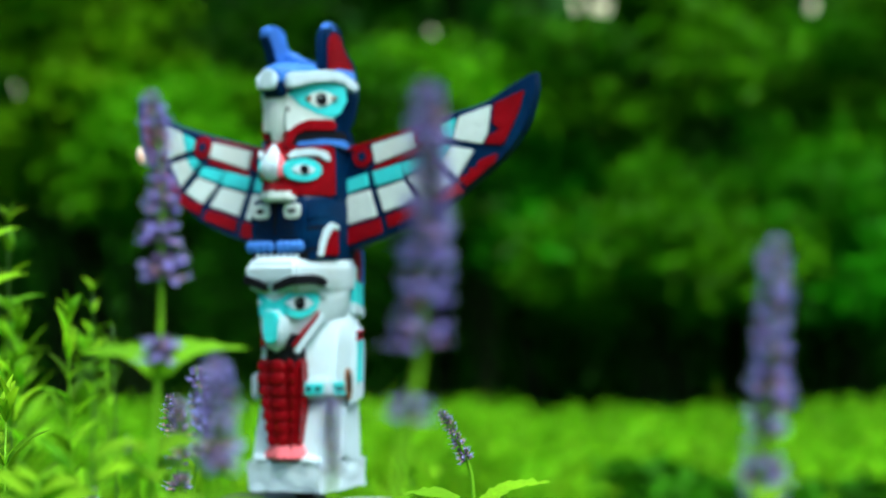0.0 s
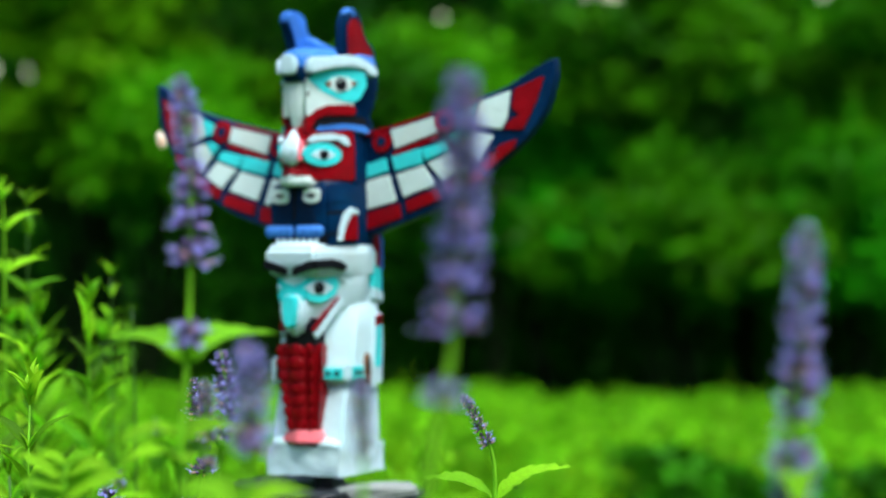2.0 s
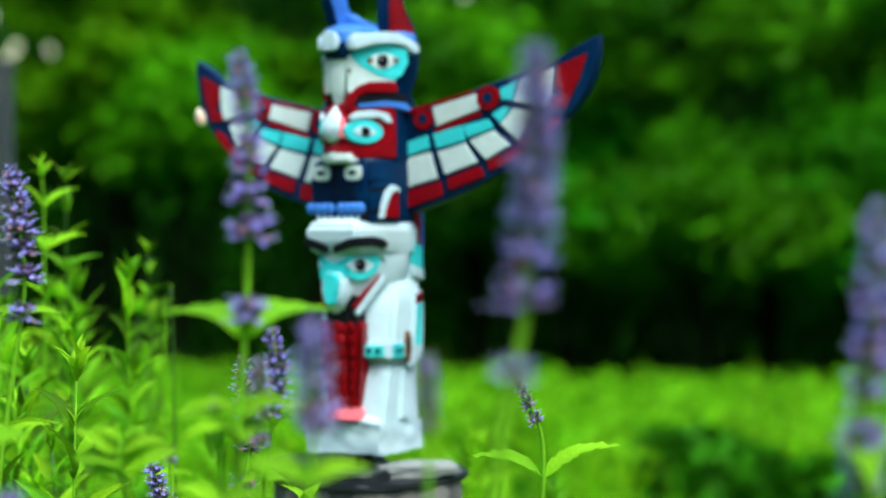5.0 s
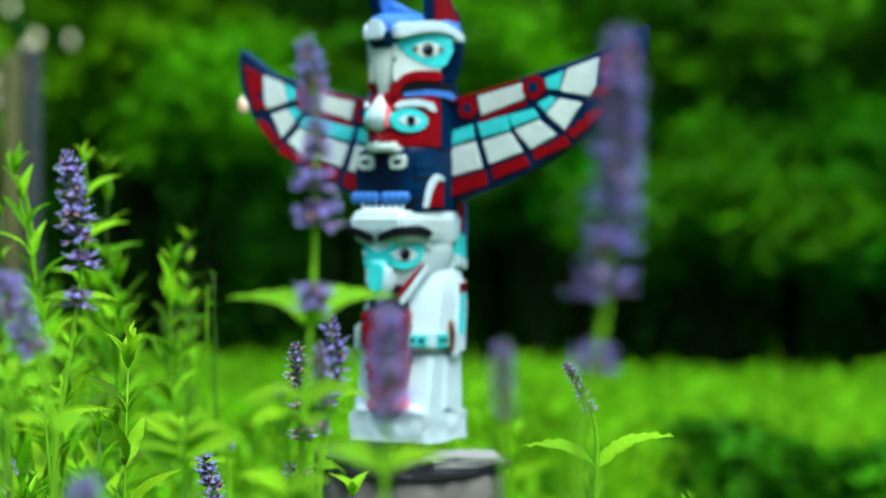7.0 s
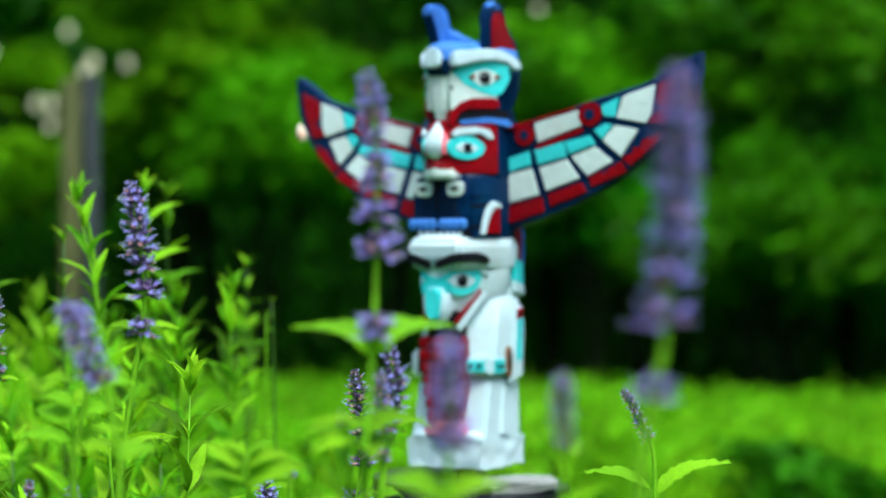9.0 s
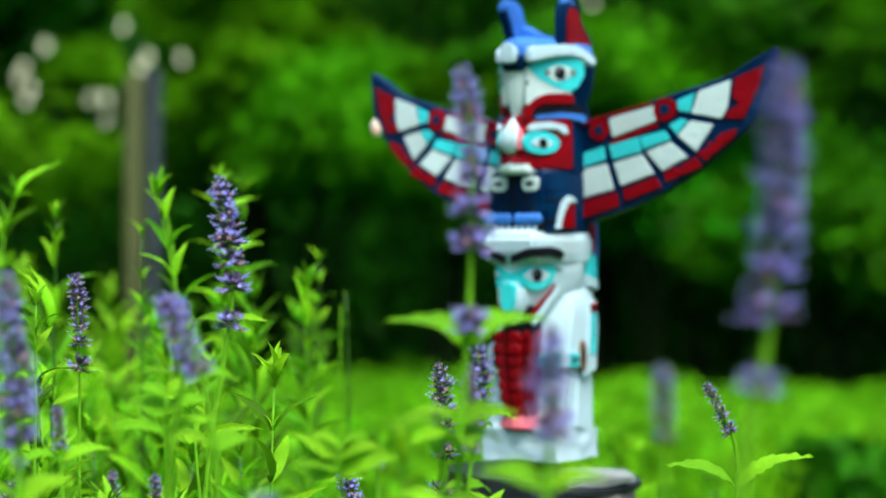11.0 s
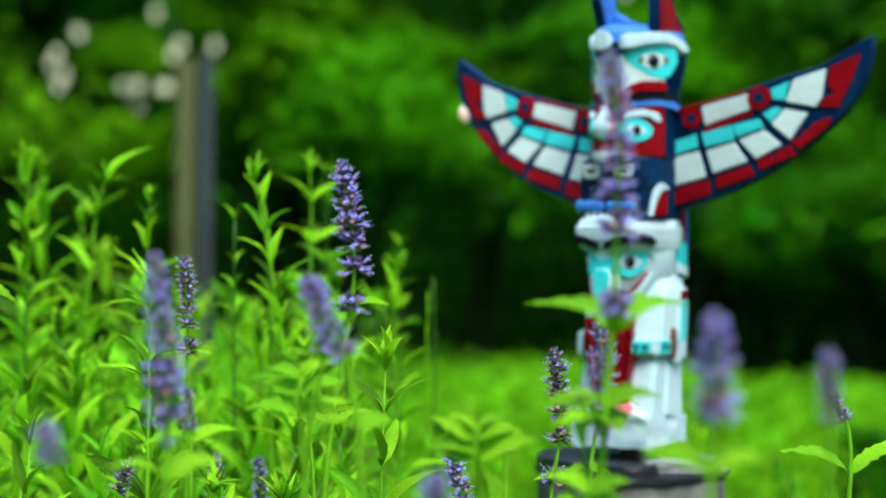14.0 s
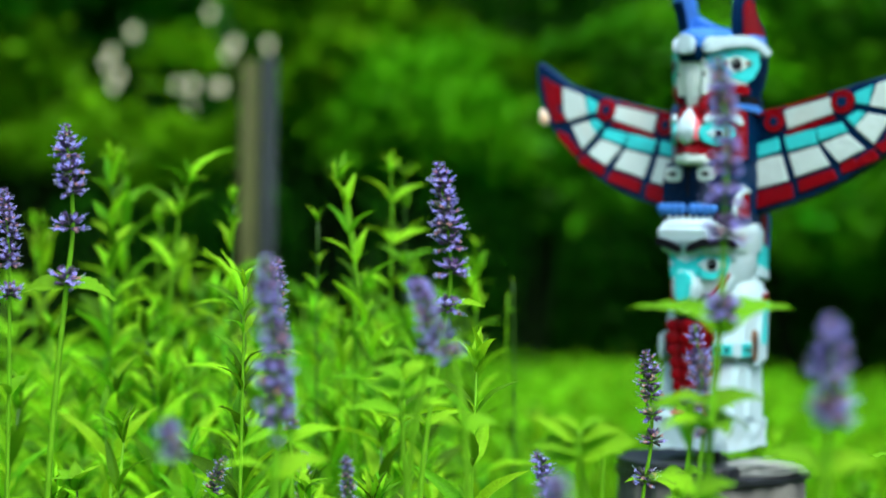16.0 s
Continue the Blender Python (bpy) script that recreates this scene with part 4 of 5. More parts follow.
def build_pendant():
    bm = bmesh.new()
    bmesh.ops.create_uvsphere(bm, u_segments=14, v_segments=10, radius=1, matrix=Matrix.LocRotScale(Vector(), None, (0.0048, 0.003, 0.0085)))
    for v in bm.verts:
        v.co.x *= 1 - 25 * v.co.z
    ob = tagged(part("shell_pendant", bm, M_SHELL), "small cream and orange shell hung at the wing edge", "shell")
    ob.matrix_basis = pose(-0.1440, 1.811, 1.0672, 0, -12, 0)


build_pendant()


# ---------------------------------------------------------------- flowers and leaves
def whorl_mesh(seed, florets=36, open_share=0.26, faded_share=0.16, green=0.12):
    """A ring of hyssop florets round the stem, of outer radius 1: slim toothed calyx tubes, open lipped flowers, long stamens."""
    rng = np.random.default_rng(seed)
    verts, faces, index = [], [], []
    for i in range(florets):
        tier = i % 3
        a = 2.399963 * i + rng.uniform(-0.3, 0.3)
        lift = (-0.02, 0.34, 0.80)[tier] + rng.uniform(-0.18, 0.18)
        d = Vector((math.cos(a) * math.cos(lift), math.sin(a) * math.cos(lift), math.sin(lift))).normalized()
        start = Vector((0, 0, (-0.34, -0.16, 0.0)[tier]))
        size = rng.uniform(0.78, 1.12)
        p0, p1, p2 = start + d * 0.10, start + d * 0.40 * size, start + d * 0.70 * size
        paint = 1 if rng.random() < green else 0
        n = len(faces)
        tube(verts, faces, [p0, p1], [0.045, 0.085], 5, cap=False)
        index += [1] * (len(faces) - n)
        n = len(faces)
        tube(verts, faces, [p1, p2], [0.085, 0.108 * size], 5)
        index += [paint] * (len(faces) - n)
        x, y, z = frame_along(d)
        # calyx teeth
        for q in range(5):
            b = 2 * math.pi * q / 5
            e, f = x * math.cos(b) + y * math.sin(b), x * math.cos(b + 0.6) + y * math.sin(b + 0.6)
            s = len(verts)
            verts += [p2 + e * 0.108 * size, p2 + f * 0.108 * size, p2 + (e + f) * 0.075 + z * 0.17 * size]
            faces.append((s, s + 1, s + 2))
            index.append(paint)
        share = rng.random()
        if tier < 2 and share < (open_share + faded_share) * 1.5:
            paint = 2 if share < open_share * 1.5 else 3
            mouth = start + d * (rng.uniform(0.92, 1.08) if paint == 2 else rng.uniform(0.82, 0.92))
            n = len(faces)
            tube(verts, faces, [p2 - z * 0.05, p2.lerp(mouth, 0.5), mouth], [0.05, 0.055, 0.085], 5, cap=False)
            for q in range(5):
                b = 2 * math.pi * q / 5 + rng.uniform(-0.25, 0.25)
                e = x * math.cos(b) + y * math.sin(b)
                g = x * -math.sin(b) + y * math.cos(b)
                reach = (0.27 if q == 0 else 0.17) * (1 if paint == 2 else 0.7)
                s = len(verts)
                verts += [mouth + e * 0.05 - g * 0.05, mouth + e * 0.05 + g * 0.05, mouth + e * reach * 0.8 + g * 0.08 + z * 0.09, mouth + e * reach + z * 0.05, mouth + e * reach * 0.8 - g * 0.08 + z * 0.09]
                faces.append((s, s + 1, s + 2, s + 3, s + 4))
            index += [paint] * (len(faces) - n)
            n = len(faces)
            for _ in range(2):
                w = Vector(rng.normal(0, 0.09, 3)) + Vector((0, 0, 0.06))
                reach = rng.uniform(0.22, 0.48)
                tube(verts, faces, [mouth, mouth + z * reach * 0.5 + w * 0.6, mouth + z * reach + w], [0.016, 0.014, 0.026], 3)
            index += [4] * (len(faces) - n)
    return mesh_arrays("flower_whorl", verts, faces, [M_CALYX, M_CALYX_GREEN, M_PETAL, M_FADED, M_STAMEN], index)


WHORLS = [whorl_mesh(s) for s in (1, 2, 3, 4, 5)]
WHORLS_SHUT = [whorl_mesh(s, 33, 0.12, 0.16, 0.42) for s in (6, 7, 8)]


def leaf_mesh(name, width, droop, fold, teeth, material_, rows=14, seed=0, wave=0.02, arch=0.10):
    """A leaf of length 1 along +x: pointed, folded at the midrib, toothed, bending down."""
    rng = np.random.default_rng(seed)
    verts, faces = [], []
    for i in range(rows + 1):
        f = i / rows
        half = width * (math.sin(math.pi * min(1, f ** 0.72)) ** 0.85 * (1 - 0.25 * f) if 0 < f < 1 else 0.012)
        if teeth and 0 < i < rows:
            half *= 1 + (0.10 if i % 2 else -0.05)
        z = -droop * f * f + arch * math.sin(math.pi * f)
        for q in (-1, -0.5, 0, 0.5, 1):
            verts.append((f + (0.03 if abs(q) == 1 and i % 2 else 0), half * q, z + fold * abs(half * q) + rng.uniform(-wave, wave) * abs(q) * (0 < i < rows)))
    for i in range(rows):
        for q in range(4):
            a = i * 5 + q
            faces.append((a, a + 1, a + 6, a + 5))
    me = mesh_arrays(name, verts, faces, [material_])
    me.polygons.foreach_set("use_smooth", [True] * len(me.polygons))
    return me


BROAD = [leaf_mesh("leaf", 0.27, 0.40, 0.30, True, M_LEAF, 16, 1), leaf_mesh("leaf", 0.25, 0.55, 0.35, True, M_LEAF, 16, 2), leaf_mesh("leaf", 0.29, 0.22, 0.25, True, M_LEAF, 16, 3), leaf_mesh("leaf", 0.37, 1.5, 0.2, True, M_LEAF, 16, 7, arch=0.32), leaf_mesh("leaf", 0.18, 0.16, 0.3, True, M_LEAF, 16, 8)]
NARROW = [leaf_mesh("leaf", 0.115, 0.28, 0.4, False, M_SHOOT, 9, 4, 0.01), leaf_mesh("leaf", 0.125, 0.05, 0.5, False, M_SHOOT, 9, 5, 0.01), leaf_mesh("leaf", 0.10, 0.5, 0.3, False, M_SHOOT, 9, 6, 0.01)]


SLIM = [leaf_mesh("leaf", 0.10, 0.10, 0.45, False, M_SHOOT, 6, 11, 0.01), leaf_mesh("leaf", 0.115, 0.28, 0.4, False, M_SHOOT, 6, 12, 0.01), leaf_mesh("leaf", 0.13, 0.02, 0.5, False, M_SHOOT, 6, 13, 0.01)]


def on_line(points, z):
    """The point of the stem at the height z."""
    for p, q in zip(points, points[1:]):
        if min(p.z, q.z) <= z <= max(p.z, q.z) and abs(q.z - p.z) > 1e-6:
            return p.lerp(q, (z - p.z) / (q.z - p.z)), (q - p).normalized()
    return (points[-1], (points[-1] - points[-2]).normalized()) if abs(z - points[-1].z) < abs(z - points[0].z) else (points[0], (points[1] - points[0]).normalized())


def add_stem(base, line, radius, material_):
    verts, faces = [], []
    n = len(line)
    tube(verts, faces, line, [radius * (1.25 - 0.7 * i / (n - 1)) for i in range(n)], 6)
    me = mesh_arrays("stem", verts, faces, [material_])
    me.polygons.foreach_set("use_smooth", [True] * len(me.polygons))
    part("stem", me, parent=base)


def add_leaf(base, p, azimuth, length, tilt, kind, seed, twist=0.0):
    twist += 24 * math.cos(radians(azimuth))
    stock = BROAD if kind == "broad" else NARROW
    m = Matrix.Translation(p) @ Euler((radians(twist), radians(-tilt), radians(azimuth))).to_matrix().to_4x4() @ Matrix.Scale(length, 4)
    part("leaf", stock[seed % len(stock)], parent=base, m=m)


def hyssop(label, stem, whorls, leaves=(), radius=0.0016, shut=False, seed=0, material_=None, group="hyssop flowers"):
    """A flowering stalk: points of its stem from the ground up, whorls as (height, radius), leaf pairs as (height, azimuth, length, tilt)."""
    rng = np.random.default_rng(seed + 100)
    foot = Vector(stem[0])
    base = tagged(new("hyssop_flower"), label, "flower", group)
    base.location = foot
    line = [p - foot for p in curve_points(stem, 6)]
    add_stem(base, line, radius, material_ or M_STEM)
    for i, (z, r) in enumerate(whorls):
        p, d = on_line(line, z - foot.z)
        stock = WHORLS_SHUT if shut else WHORLS
        d = (d + Vector(rng.normal(0, 0.09, 3))).normalized()
        r *= rng.uniform(0.88, 1.02)
        p = p + Vector((*rng.normal(0, 0.07 * r, 2), 0))
        turn = d.to_track_quat("Z", "Y").to_matrix().to_4x4() @ Matrix.Rotation(rng.uniform(0, 6.28), 4, "Z")
        part("flower_whorl", stock[int(rng.integers(len(stock)))], parent=base, m=Matrix.Translation(p) @ turn @ Matrix.Diagonal((r * 0.87, r * rng.uniform(0.8, 0.9), min(r, 0.0098) * rng.uniform(0.98, 1.15), 1)))
    for i, (z, azimuth, length, tilt, *form) in enumerate(leaves):
        p, _ = on_line(line, z - foot.z)
        for side in (0, 180):
            add_leaf(base, p, azimuth + side, length * rng.uniform(0.92, 1.08), tilt + rng.uniform(-6, 6), "broad", form[0] if form else (0, 1, 2, 4)[int(rng.integers(4))], form[1] * math.cos(radians(azimuth + side)) if len(form) > 1 else rng.uniform(-15, 15))
    return base


def spike(top, bottom, r_top, r_low, loose=(), gap=1.2):
    """Whorls closing up into a dense spike from bottom to top, then single ones below."""
    out, z = [], bottom
    while z < top - r_top * 0.5:
        f = (z - bottom) / (top - bottom)
        r = r_low + (r_top - r_low) * f ** 1.4
        out.append((z, r))
        z += r * gap * (1 - 0.5 * f)
    out += [(top - r_top * 0.6, r_top * 0.8), (top - r_top * 0.1, r_top * 0.5)]
    return out + list(loose)


def leafy_shoot(stem, pairs, length, seed, label="green leafy shoot with narrow pointed leaves", radius=0.0014, kind="narrow", start=0.35, crown=True):
    """A green shoot without flowers: crossed pairs of leaves, denser towards the tip."""
    rng = np.random.default_rng(seed + 500)
    foot = Vector(stem[0])
    base = tagged(new("leafy_shoot"), label, "plant", "leafy shoots of the bed")
    base.location = foot
    line = [p - foot for p in curve_points(stem, 5)]
    add_stem(base, line, radius, M_STEM if rng.random() < 0.6 else M_STEM_DARK)
    turn = rng.uniform(0, 180)
    for i in range(pairs):
        f = start + (1 - start) * i / max(1, pairs - 1)
        p = line[min(len(line) - 1, int(f * (len(line) - 1)))]
        size = length * (1.05 - 0.45 * f ** 3) * rng.uniform(0.85, 1.15)
        tilt = 28 + 32 * f ** 3 + rng.uniform(-10, 10)
        for side in (0, 180):
            add_leaf(base, p, turn + side + rng.uniform(-12, 12), size, tilt, kind, int(rng.integers(9)), rng.uniform(-20, 20))
        turn += 90 + rng.uniform(-15, 15)
    if crown:
        for q in range(3):
            add_leaf(base, line[-1], turn + 120 * q, length * rng.uniform(0.35, 0.55), 70 + rng.uniform(-10, 8), kind, int(rng.integers(9)))
    return base


def node_shoot(label, stem, nodes, seed, radius=0.0014, material_=None):
    """A green shoot with its leaves node by node: (height, [(azimuth, length, tilt), ...]), the leaves slim and pointed."""
    rng = np.random.default_rng(seed + 900)
    foot = Vector(stem[0])
    base = tagged(new("leafy_shoot"), label, "plant", "leafy shoots of the bed")
    base.location = foot
    line = [p - foot for p in curve_points(stem, 6)]
    add_stem(base, line, radius, material_ or M_STEM)
    for z, leaves in nodes:
        p, _ = on_line(line, z)
        for azimuth, length, tilt in leaves:
            add_leaf(base, p, azimuth + rng.uniform(-22, 22), length, tilt + 3, "narrow", int(rng.integers(9)), rng.uniform(-35, 35))
        for _ in range(2):
            add_leaf(base, p, rng.choice((70, 110, 250, 290)) + rng.uniform(-20, 20), 0.022, 48 + rng.uniform(-12, 12), "narrow", int(rng.integers(9)))
    return base


def thick_shoot(stem, nodes, length, seed, label="bushy green shoot with many narrow pointed leaves", single=True):
    """A bushy green shoot deep in the bed: at every node a pair of leaves and small leaves in their axils, as one foliage."""
    rng = np.random.default_rng(seed + 4000)
    foot = Vector(stem[0])
    base = tagged(new("bushy_shoot"), label, "plant", "bushy shoots of the bed")
    base.location = foot
    line = [p - foot for p in curve_points(stem, 8)]
    add_stem(base, line, 0.0014, M_STEM if rng.random() < 0.6 else M_STEM_DARK)
    height = line[-1].z
    rows, verts, faces = 6, [], []

    def put(p, azimuth, size, tilt, width, droop):
        turn = Euler((radians(rng.uniform(-25, 25) + 20 * math.cos(radians(azimuth))), radians(-tilt), radians(azimuth))).to_matrix()
        if single:
            part("leaf", SLIM[int(rng.integers(3))], parent=base, m=Matrix.Translation(p) @ turn.to_4x4() @ Matrix.Scale(size, 4))
            return
        s = len(verts)
        for i in range(rows + 1):
            f = i / rows
            half = width * (math.sin(math.pi * f ** 0.75) ** 0.9 if 0 < f < 1 else 0.01)
            for q in (-1, 0, 1):
                verts.append(p + turn @ Vector((f, half * q, -droop * f * f + 0.4 * half * abs(q))) * size)
        for i in range(rows):
            for q in range(2):
                k = s + i * 3 + q
                faces.append((k, k + 1, k + 4, k + 3))
    turn = rng.uniform(0, 180)
    for n in range(nodes):
        f = n / (nodes - 1)
        z = height - 0.26 * (1 - f) ** 1.1
        p, _ = on_line(line, min(z, height - 0.001))
        size = length * (1.1 - 0.55 * f ** 2.5) * rng.uniform(0.8, 1.2)
        for side in (0, 180):
            put(p, turn + side + rng.uniform(-15, 15), size, 40 + 28 * f ** 3 + rng.uniform(-14, 14), rng.uniform(0.09, 0.13), rng.uniform(0.0, 0.38))
            for _ in range(1):
                put(p, turn + side + rng.uniform(-40, 40), size * rng.uniform(0.35, 0.6), 55 + rng.uniform(-15, 15), rng.uniform(0.10, 0.15), rng.uniform(0, 0.3))
        turn += 90 + rng.uniform(-15, 15)
    for q in range(5):
        put(line[-1], turn + 72 * q, length * rng.uniform(0.35, 0.6), 68 + rng.uniform(-14, 10), 0.13, 0.1)
    if single:
        return base
    me = mesh_arrays("foliage", verts, faces, [M_SHOOT])
    me.polygons.foreach_set("use_smooth", [True] * len(me.polygons))
    part("foliage", me, parent=base)
    return base


# ---------------------------------------------------------------- the flower bed, stalk by stalk
hyssop("lavender hyssop spike over spaced whorls and a wide pair of leaves", [(-0.077, 0.935, 0.000), (-0.071, 0.935, 0.848), (-0.068, 0.935, 0.891), (-0.066, 0.935, 0.923), (-0.065, 0.935, 0.958), (-0.065, 0.935, 1.004), (-0.069, 0.935, 1.041)],
       [(1.0405, 0.0042), (1.0360, 0.0062), (1.0308, 0.0074), (1.0250, 0.0078), (1.0184, 0.0080), (1.0095, 0.0076), (0.9985, 0.0084), (0.9890, 0.0092), (0.9745, 0.0100), (0.9570, 0.0117), (0.9190, 0.0108), (0.9165, 0.0118)],
       [(0.9035, 3, 0.032, 55, 3, 26), (0.866, 15, 0.028, 25, 0), (0.856, 100, 0.030, 20, 2), (0.858, 40, 0.030, 15, 0)], seed=0, radius=0.0019)
hyssop("large lavender hyssop spike with full whorls and open flowers", [(0.016, 0.725, 0.000), (0.036, 0.725, 0.869), (0.040, 0.725, 0.895), (0.045, 0.725, 0.918), (0.047, 0.725, 0.949), (0.048, 0.715, 0.984), (0.048, 0.705, 1.020)],
       [(1.0195, 0.0056), (1.0149, 0.0078), (1.0085, 0.0084), (1.0012, 0.0087), (0.9938, 0.0090), (0.9853, 0.0094), (0.9768, 0.0098), (0.9670, 0.0108), (0.9574, 0.0102), (0.9450, 0.0118), (0.9300, 0.0118), (0.9025, 0.0088)],
       [], seed=1, radius=0.0022)
hyssop("broad lavender hyssop spike with protruding stamens", [(0.179, 0.758, 0.000), (0.182, 0.758, 0.836), (0.184, 0.758, 0.881), (0.187, 0.758, 0.925), (0.190, 0.758, 0.966)],
       [(0.9640, 0.0043), (0.9565, 0.0071), (0.9489, 0.0074), (0.9406, 0.0075), (0.9335, 0.0080), (0.9258, 0.0085), (0.9180, 0.0091), (0.9100, 0.0097), (0.9014, 0.0103), (0.8900, 0.0092), (0.8745, 0.0115), (0.8650, 0.0100), (0.8540, 0.0102)],
       [(0.865, 80, 0.030, 10)], seed=2, radius=0.0022)
hyssop("short lavender hyssop spike among lower leaves", [(-0.037, 0.800, 0.000), (-0.035, 0.800, 0.839), (-0.034, 0.800, 0.868), (-0.033, 0.800, 0.919)],
       spike(0.919, 0.882, 0.0071, 0.0099, [(0.877, 0.0082)]),
       [(0.851, 10, 0.028, 25)], seed=3, radius=0.002)
hyssop("slender violet hyssop spike with a separate lower whorl", [(-0.239, 1.180, 0.000), (-0.226, 1.180, 0.794), (-0.215, 1.180, 0.878), (-0.209, 1.180, 0.927), (-0.217, 1.180, 0.997)],
       [(0.9955, 0.0045), (0.9905, 0.0064), (0.9847, 0.0083), (0.9765, 0.0091), (0.9680, 0.0105), (0.9595, 0.0113), (0.9475, 0.0109), (0.9320, 0.0105), (0.9085, 0.0115)],
       [(0.907, -12, 0.024, 14, 4, 10), (0.832, 20, 0.028, 25)], seed=4, radius=0.0018)
hyssop("leaning dusky violet hyssop spike", [(-0.169, 0.960, 0.000), (-0.193, 0.960, 0.851), (-0.201, 0.960, 0.891), (-0.209, 0.960, 0.905), (-0.220, 0.960, 0.929)],
       spike(0.929, 0.902, 0.0062, 0.0085, [(0.892, 0.0079)]),
       [(0.851, 40, 0.028, 25)], seed=5)
hyssop("small dark violet hyssop spike with paired lower whorl", [(-0.342, 1.383, 0.000), (-0.342, 1.383, 0.767), (-0.342, 1.383, 0.840), (-0.342, 1.383, 0.882), (-0.345, 1.383, 0.934)],
       spike(0.934, 0.886, 0.0061, 0.0090, [(0.869, 0.0110)]),
       [(0.863, 5, 0.020, 10)], seed=6, shut=True, radius=0.0012)
hyssop("lavender hyssop spike with two spaced whorls and a leaf pair", [(-0.469, 1.180, 0.000), (-0.462, 1.180, 0.783), (-0.452, 1.180, 0.912), (-0.448, 1.180, 0.955), (-0.453, 1.180, 1.018)],
       [(1.0165, 0.0047), (1.0110, 0.0077), (1.0031, 0.0109), (0.9915, 0.0115), (0.9795, 0.0107), (0.9570, 0.0113), (0.9222, 0.0117)],
       [(0.916, 5, 0.030, 5)], seed=7, radius=0.0019)
hyssop("dark violet hyssop spike on a slim stem", [(-0.494, 1.200, 0.000), (-0.493, 1.200, 0.780), (-0.493, 1.200, 0.896), (-0.494, 1.200, 0.940), (-0.498, 1.200, 0.978)],
       spike(0.978, 0.940, 0.0060, 0.0081, [(0.933, 0.0085), (0.913, 0.0088)]),
       [(0.845, 60, 0.020, 50)], seed=8, radius=0.0013)
hyssop("tall dusky violet hyssop spike with side buds", [(-0.291, 0.940, 0.000), (-0.288, 0.940, 0.811), (-0.287, 0.940, 0.851), (-0.289, 0.940, 0.884), (-0.294, 0.940, 0.939)],
       [(0.9393, 0.0041), (0.9328, 0.0065), (0.9243, 0.0074), (0.9159, 0.0080), (0.9068, 0.0083), (0.8975, 0.0089), (0.8834, 0.0124), (0.8735, 0.0118), (0.8609, 0.0112), (0.8475, 0.0041)],
       [(0.828, 20, 0.030, 25)], seed=9, radius=0.002)
hyssop("small dark violet spike over two open whorls", [(-0.095, 1.244, 0.000), (-0.083, 1.244, 0.779), (-0.078, 1.244, 0.816), (-0.078, 1.244, 0.845), (-0.082, 1.244, 0.878)],
       [(0.8765, 0.0041), (0.8725, 0.0062), (0.8665, 0.0086), (0.8587, 0.0092), (0.8500, 0.0095), (0.8375, 0.0095), (0.8211, 0.0092), (0.7952, 0.0111)],
       [(0.793, 10, 0.012, 10)], seed=10, shut=True, radius=0.0014)
hyssop("loose lavender hyssop spike with open flowers", [(-0.074, 1.141, 0.000), (-0.065, 1.141, 0.794), (-0.062, 1.141, 0.827), (-0.057, 1.141, 0.870), (-0.060, 1.141, 0.901)],
       [(0.8985, 0.0041), (0.8927, 0.0068), (0.8808, 0.0099), (0.8720, 0.0089), (0.8630, 0.0085), (0.8535, 0.0080)],
       [(0.850, 15, 0.024, 20), (0.842, 65, 0.024, 30), (0.810, 40, 0.020, 10)], seed=11, radius=0.0014)
hyssop("nodding young hyssop spike above a pair of pointed leaves", [(0.104, 1.237, 0.000), (0.110, 1.237, 0.781), (0.111, 1.237, 0.803), (0.109, 1.237, 0.828), (0.101, 1.237, 0.847), (0.090, 1.237, 0.866)],
       spike(0.866, 0.839, 0.0038, 0.0058, [(0.836, 0.0062)]),
       [(0.798, 4, 0.054, 30, 4)], seed=12, shut=True, radius=0.0016)
hyssop("pale lavender hyssop spike close to the path", [(0.015, 0.790, 0.000), (0.013, 0.790, 0.849), (0.013, 0.790, 0.874), (0.012, 0.790, 0.904)],
       spike(0.904, 0.876, 0.0047, 0.0056, []),
       [], seed=13, shut=True)
hyssop("small leaning violet hyssop spike", [(-0.406, 1.310, 0.000), (-0.381, 1.310, 0.760), (-0.376, 1.310, 0.780), (-0.369, 1.310, 0.795)],
       spike(0.795, 0.774, 0.0058, 0.0073, []),
       [], seed=14, shut=True, radius=0.0013)
hyssop("small upright violet hyssop spike", [(-0.329, 1.440, 0.000), (-0.329, 1.440, 0.738), (-0.329, 1.440, 0.763), (-0.328, 1.440, 0.785)],
       spike(0.785, 0.751, 0.0059, 0.0076, []),
       [], seed=15, shut=True, radius=0.0013)
hyssop("small upright violet hyssop spike", [(-0.296, 1.440, 0.000), (-0.295, 1.440, 0.738), (-0.294, 1.440, 0.759), (-0.296, 1.440, 0.783)],
       spike(0.783, 0.751, 0.0055, 0.0072, []),
       [], seed=16, shut=True, radius=0.0013)
hyssop("violet hyssop spike with a few open flowers", [(-0.117, 1.365, 0.000), (-0.136, 1.365, 0.740), (-0.142, 1.365, 0.768), (-0.151, 1.365, 0.798)],
       spike(0.798, 0.760, 0.0068, 0.0105, []),
       [], seed=17, radius=0.0014)
hyssop("pale violet hyssop spike low in the bed", [(-0.302, 0.800, 0.000), (-0.312, 0.800, 0.831), (-0.315, 0.800, 0.857), (-0.317, 0.800, 0.870)],
       spike(0.870, 0.857, 0.0059, 0.0071, []),
       [], seed=18)
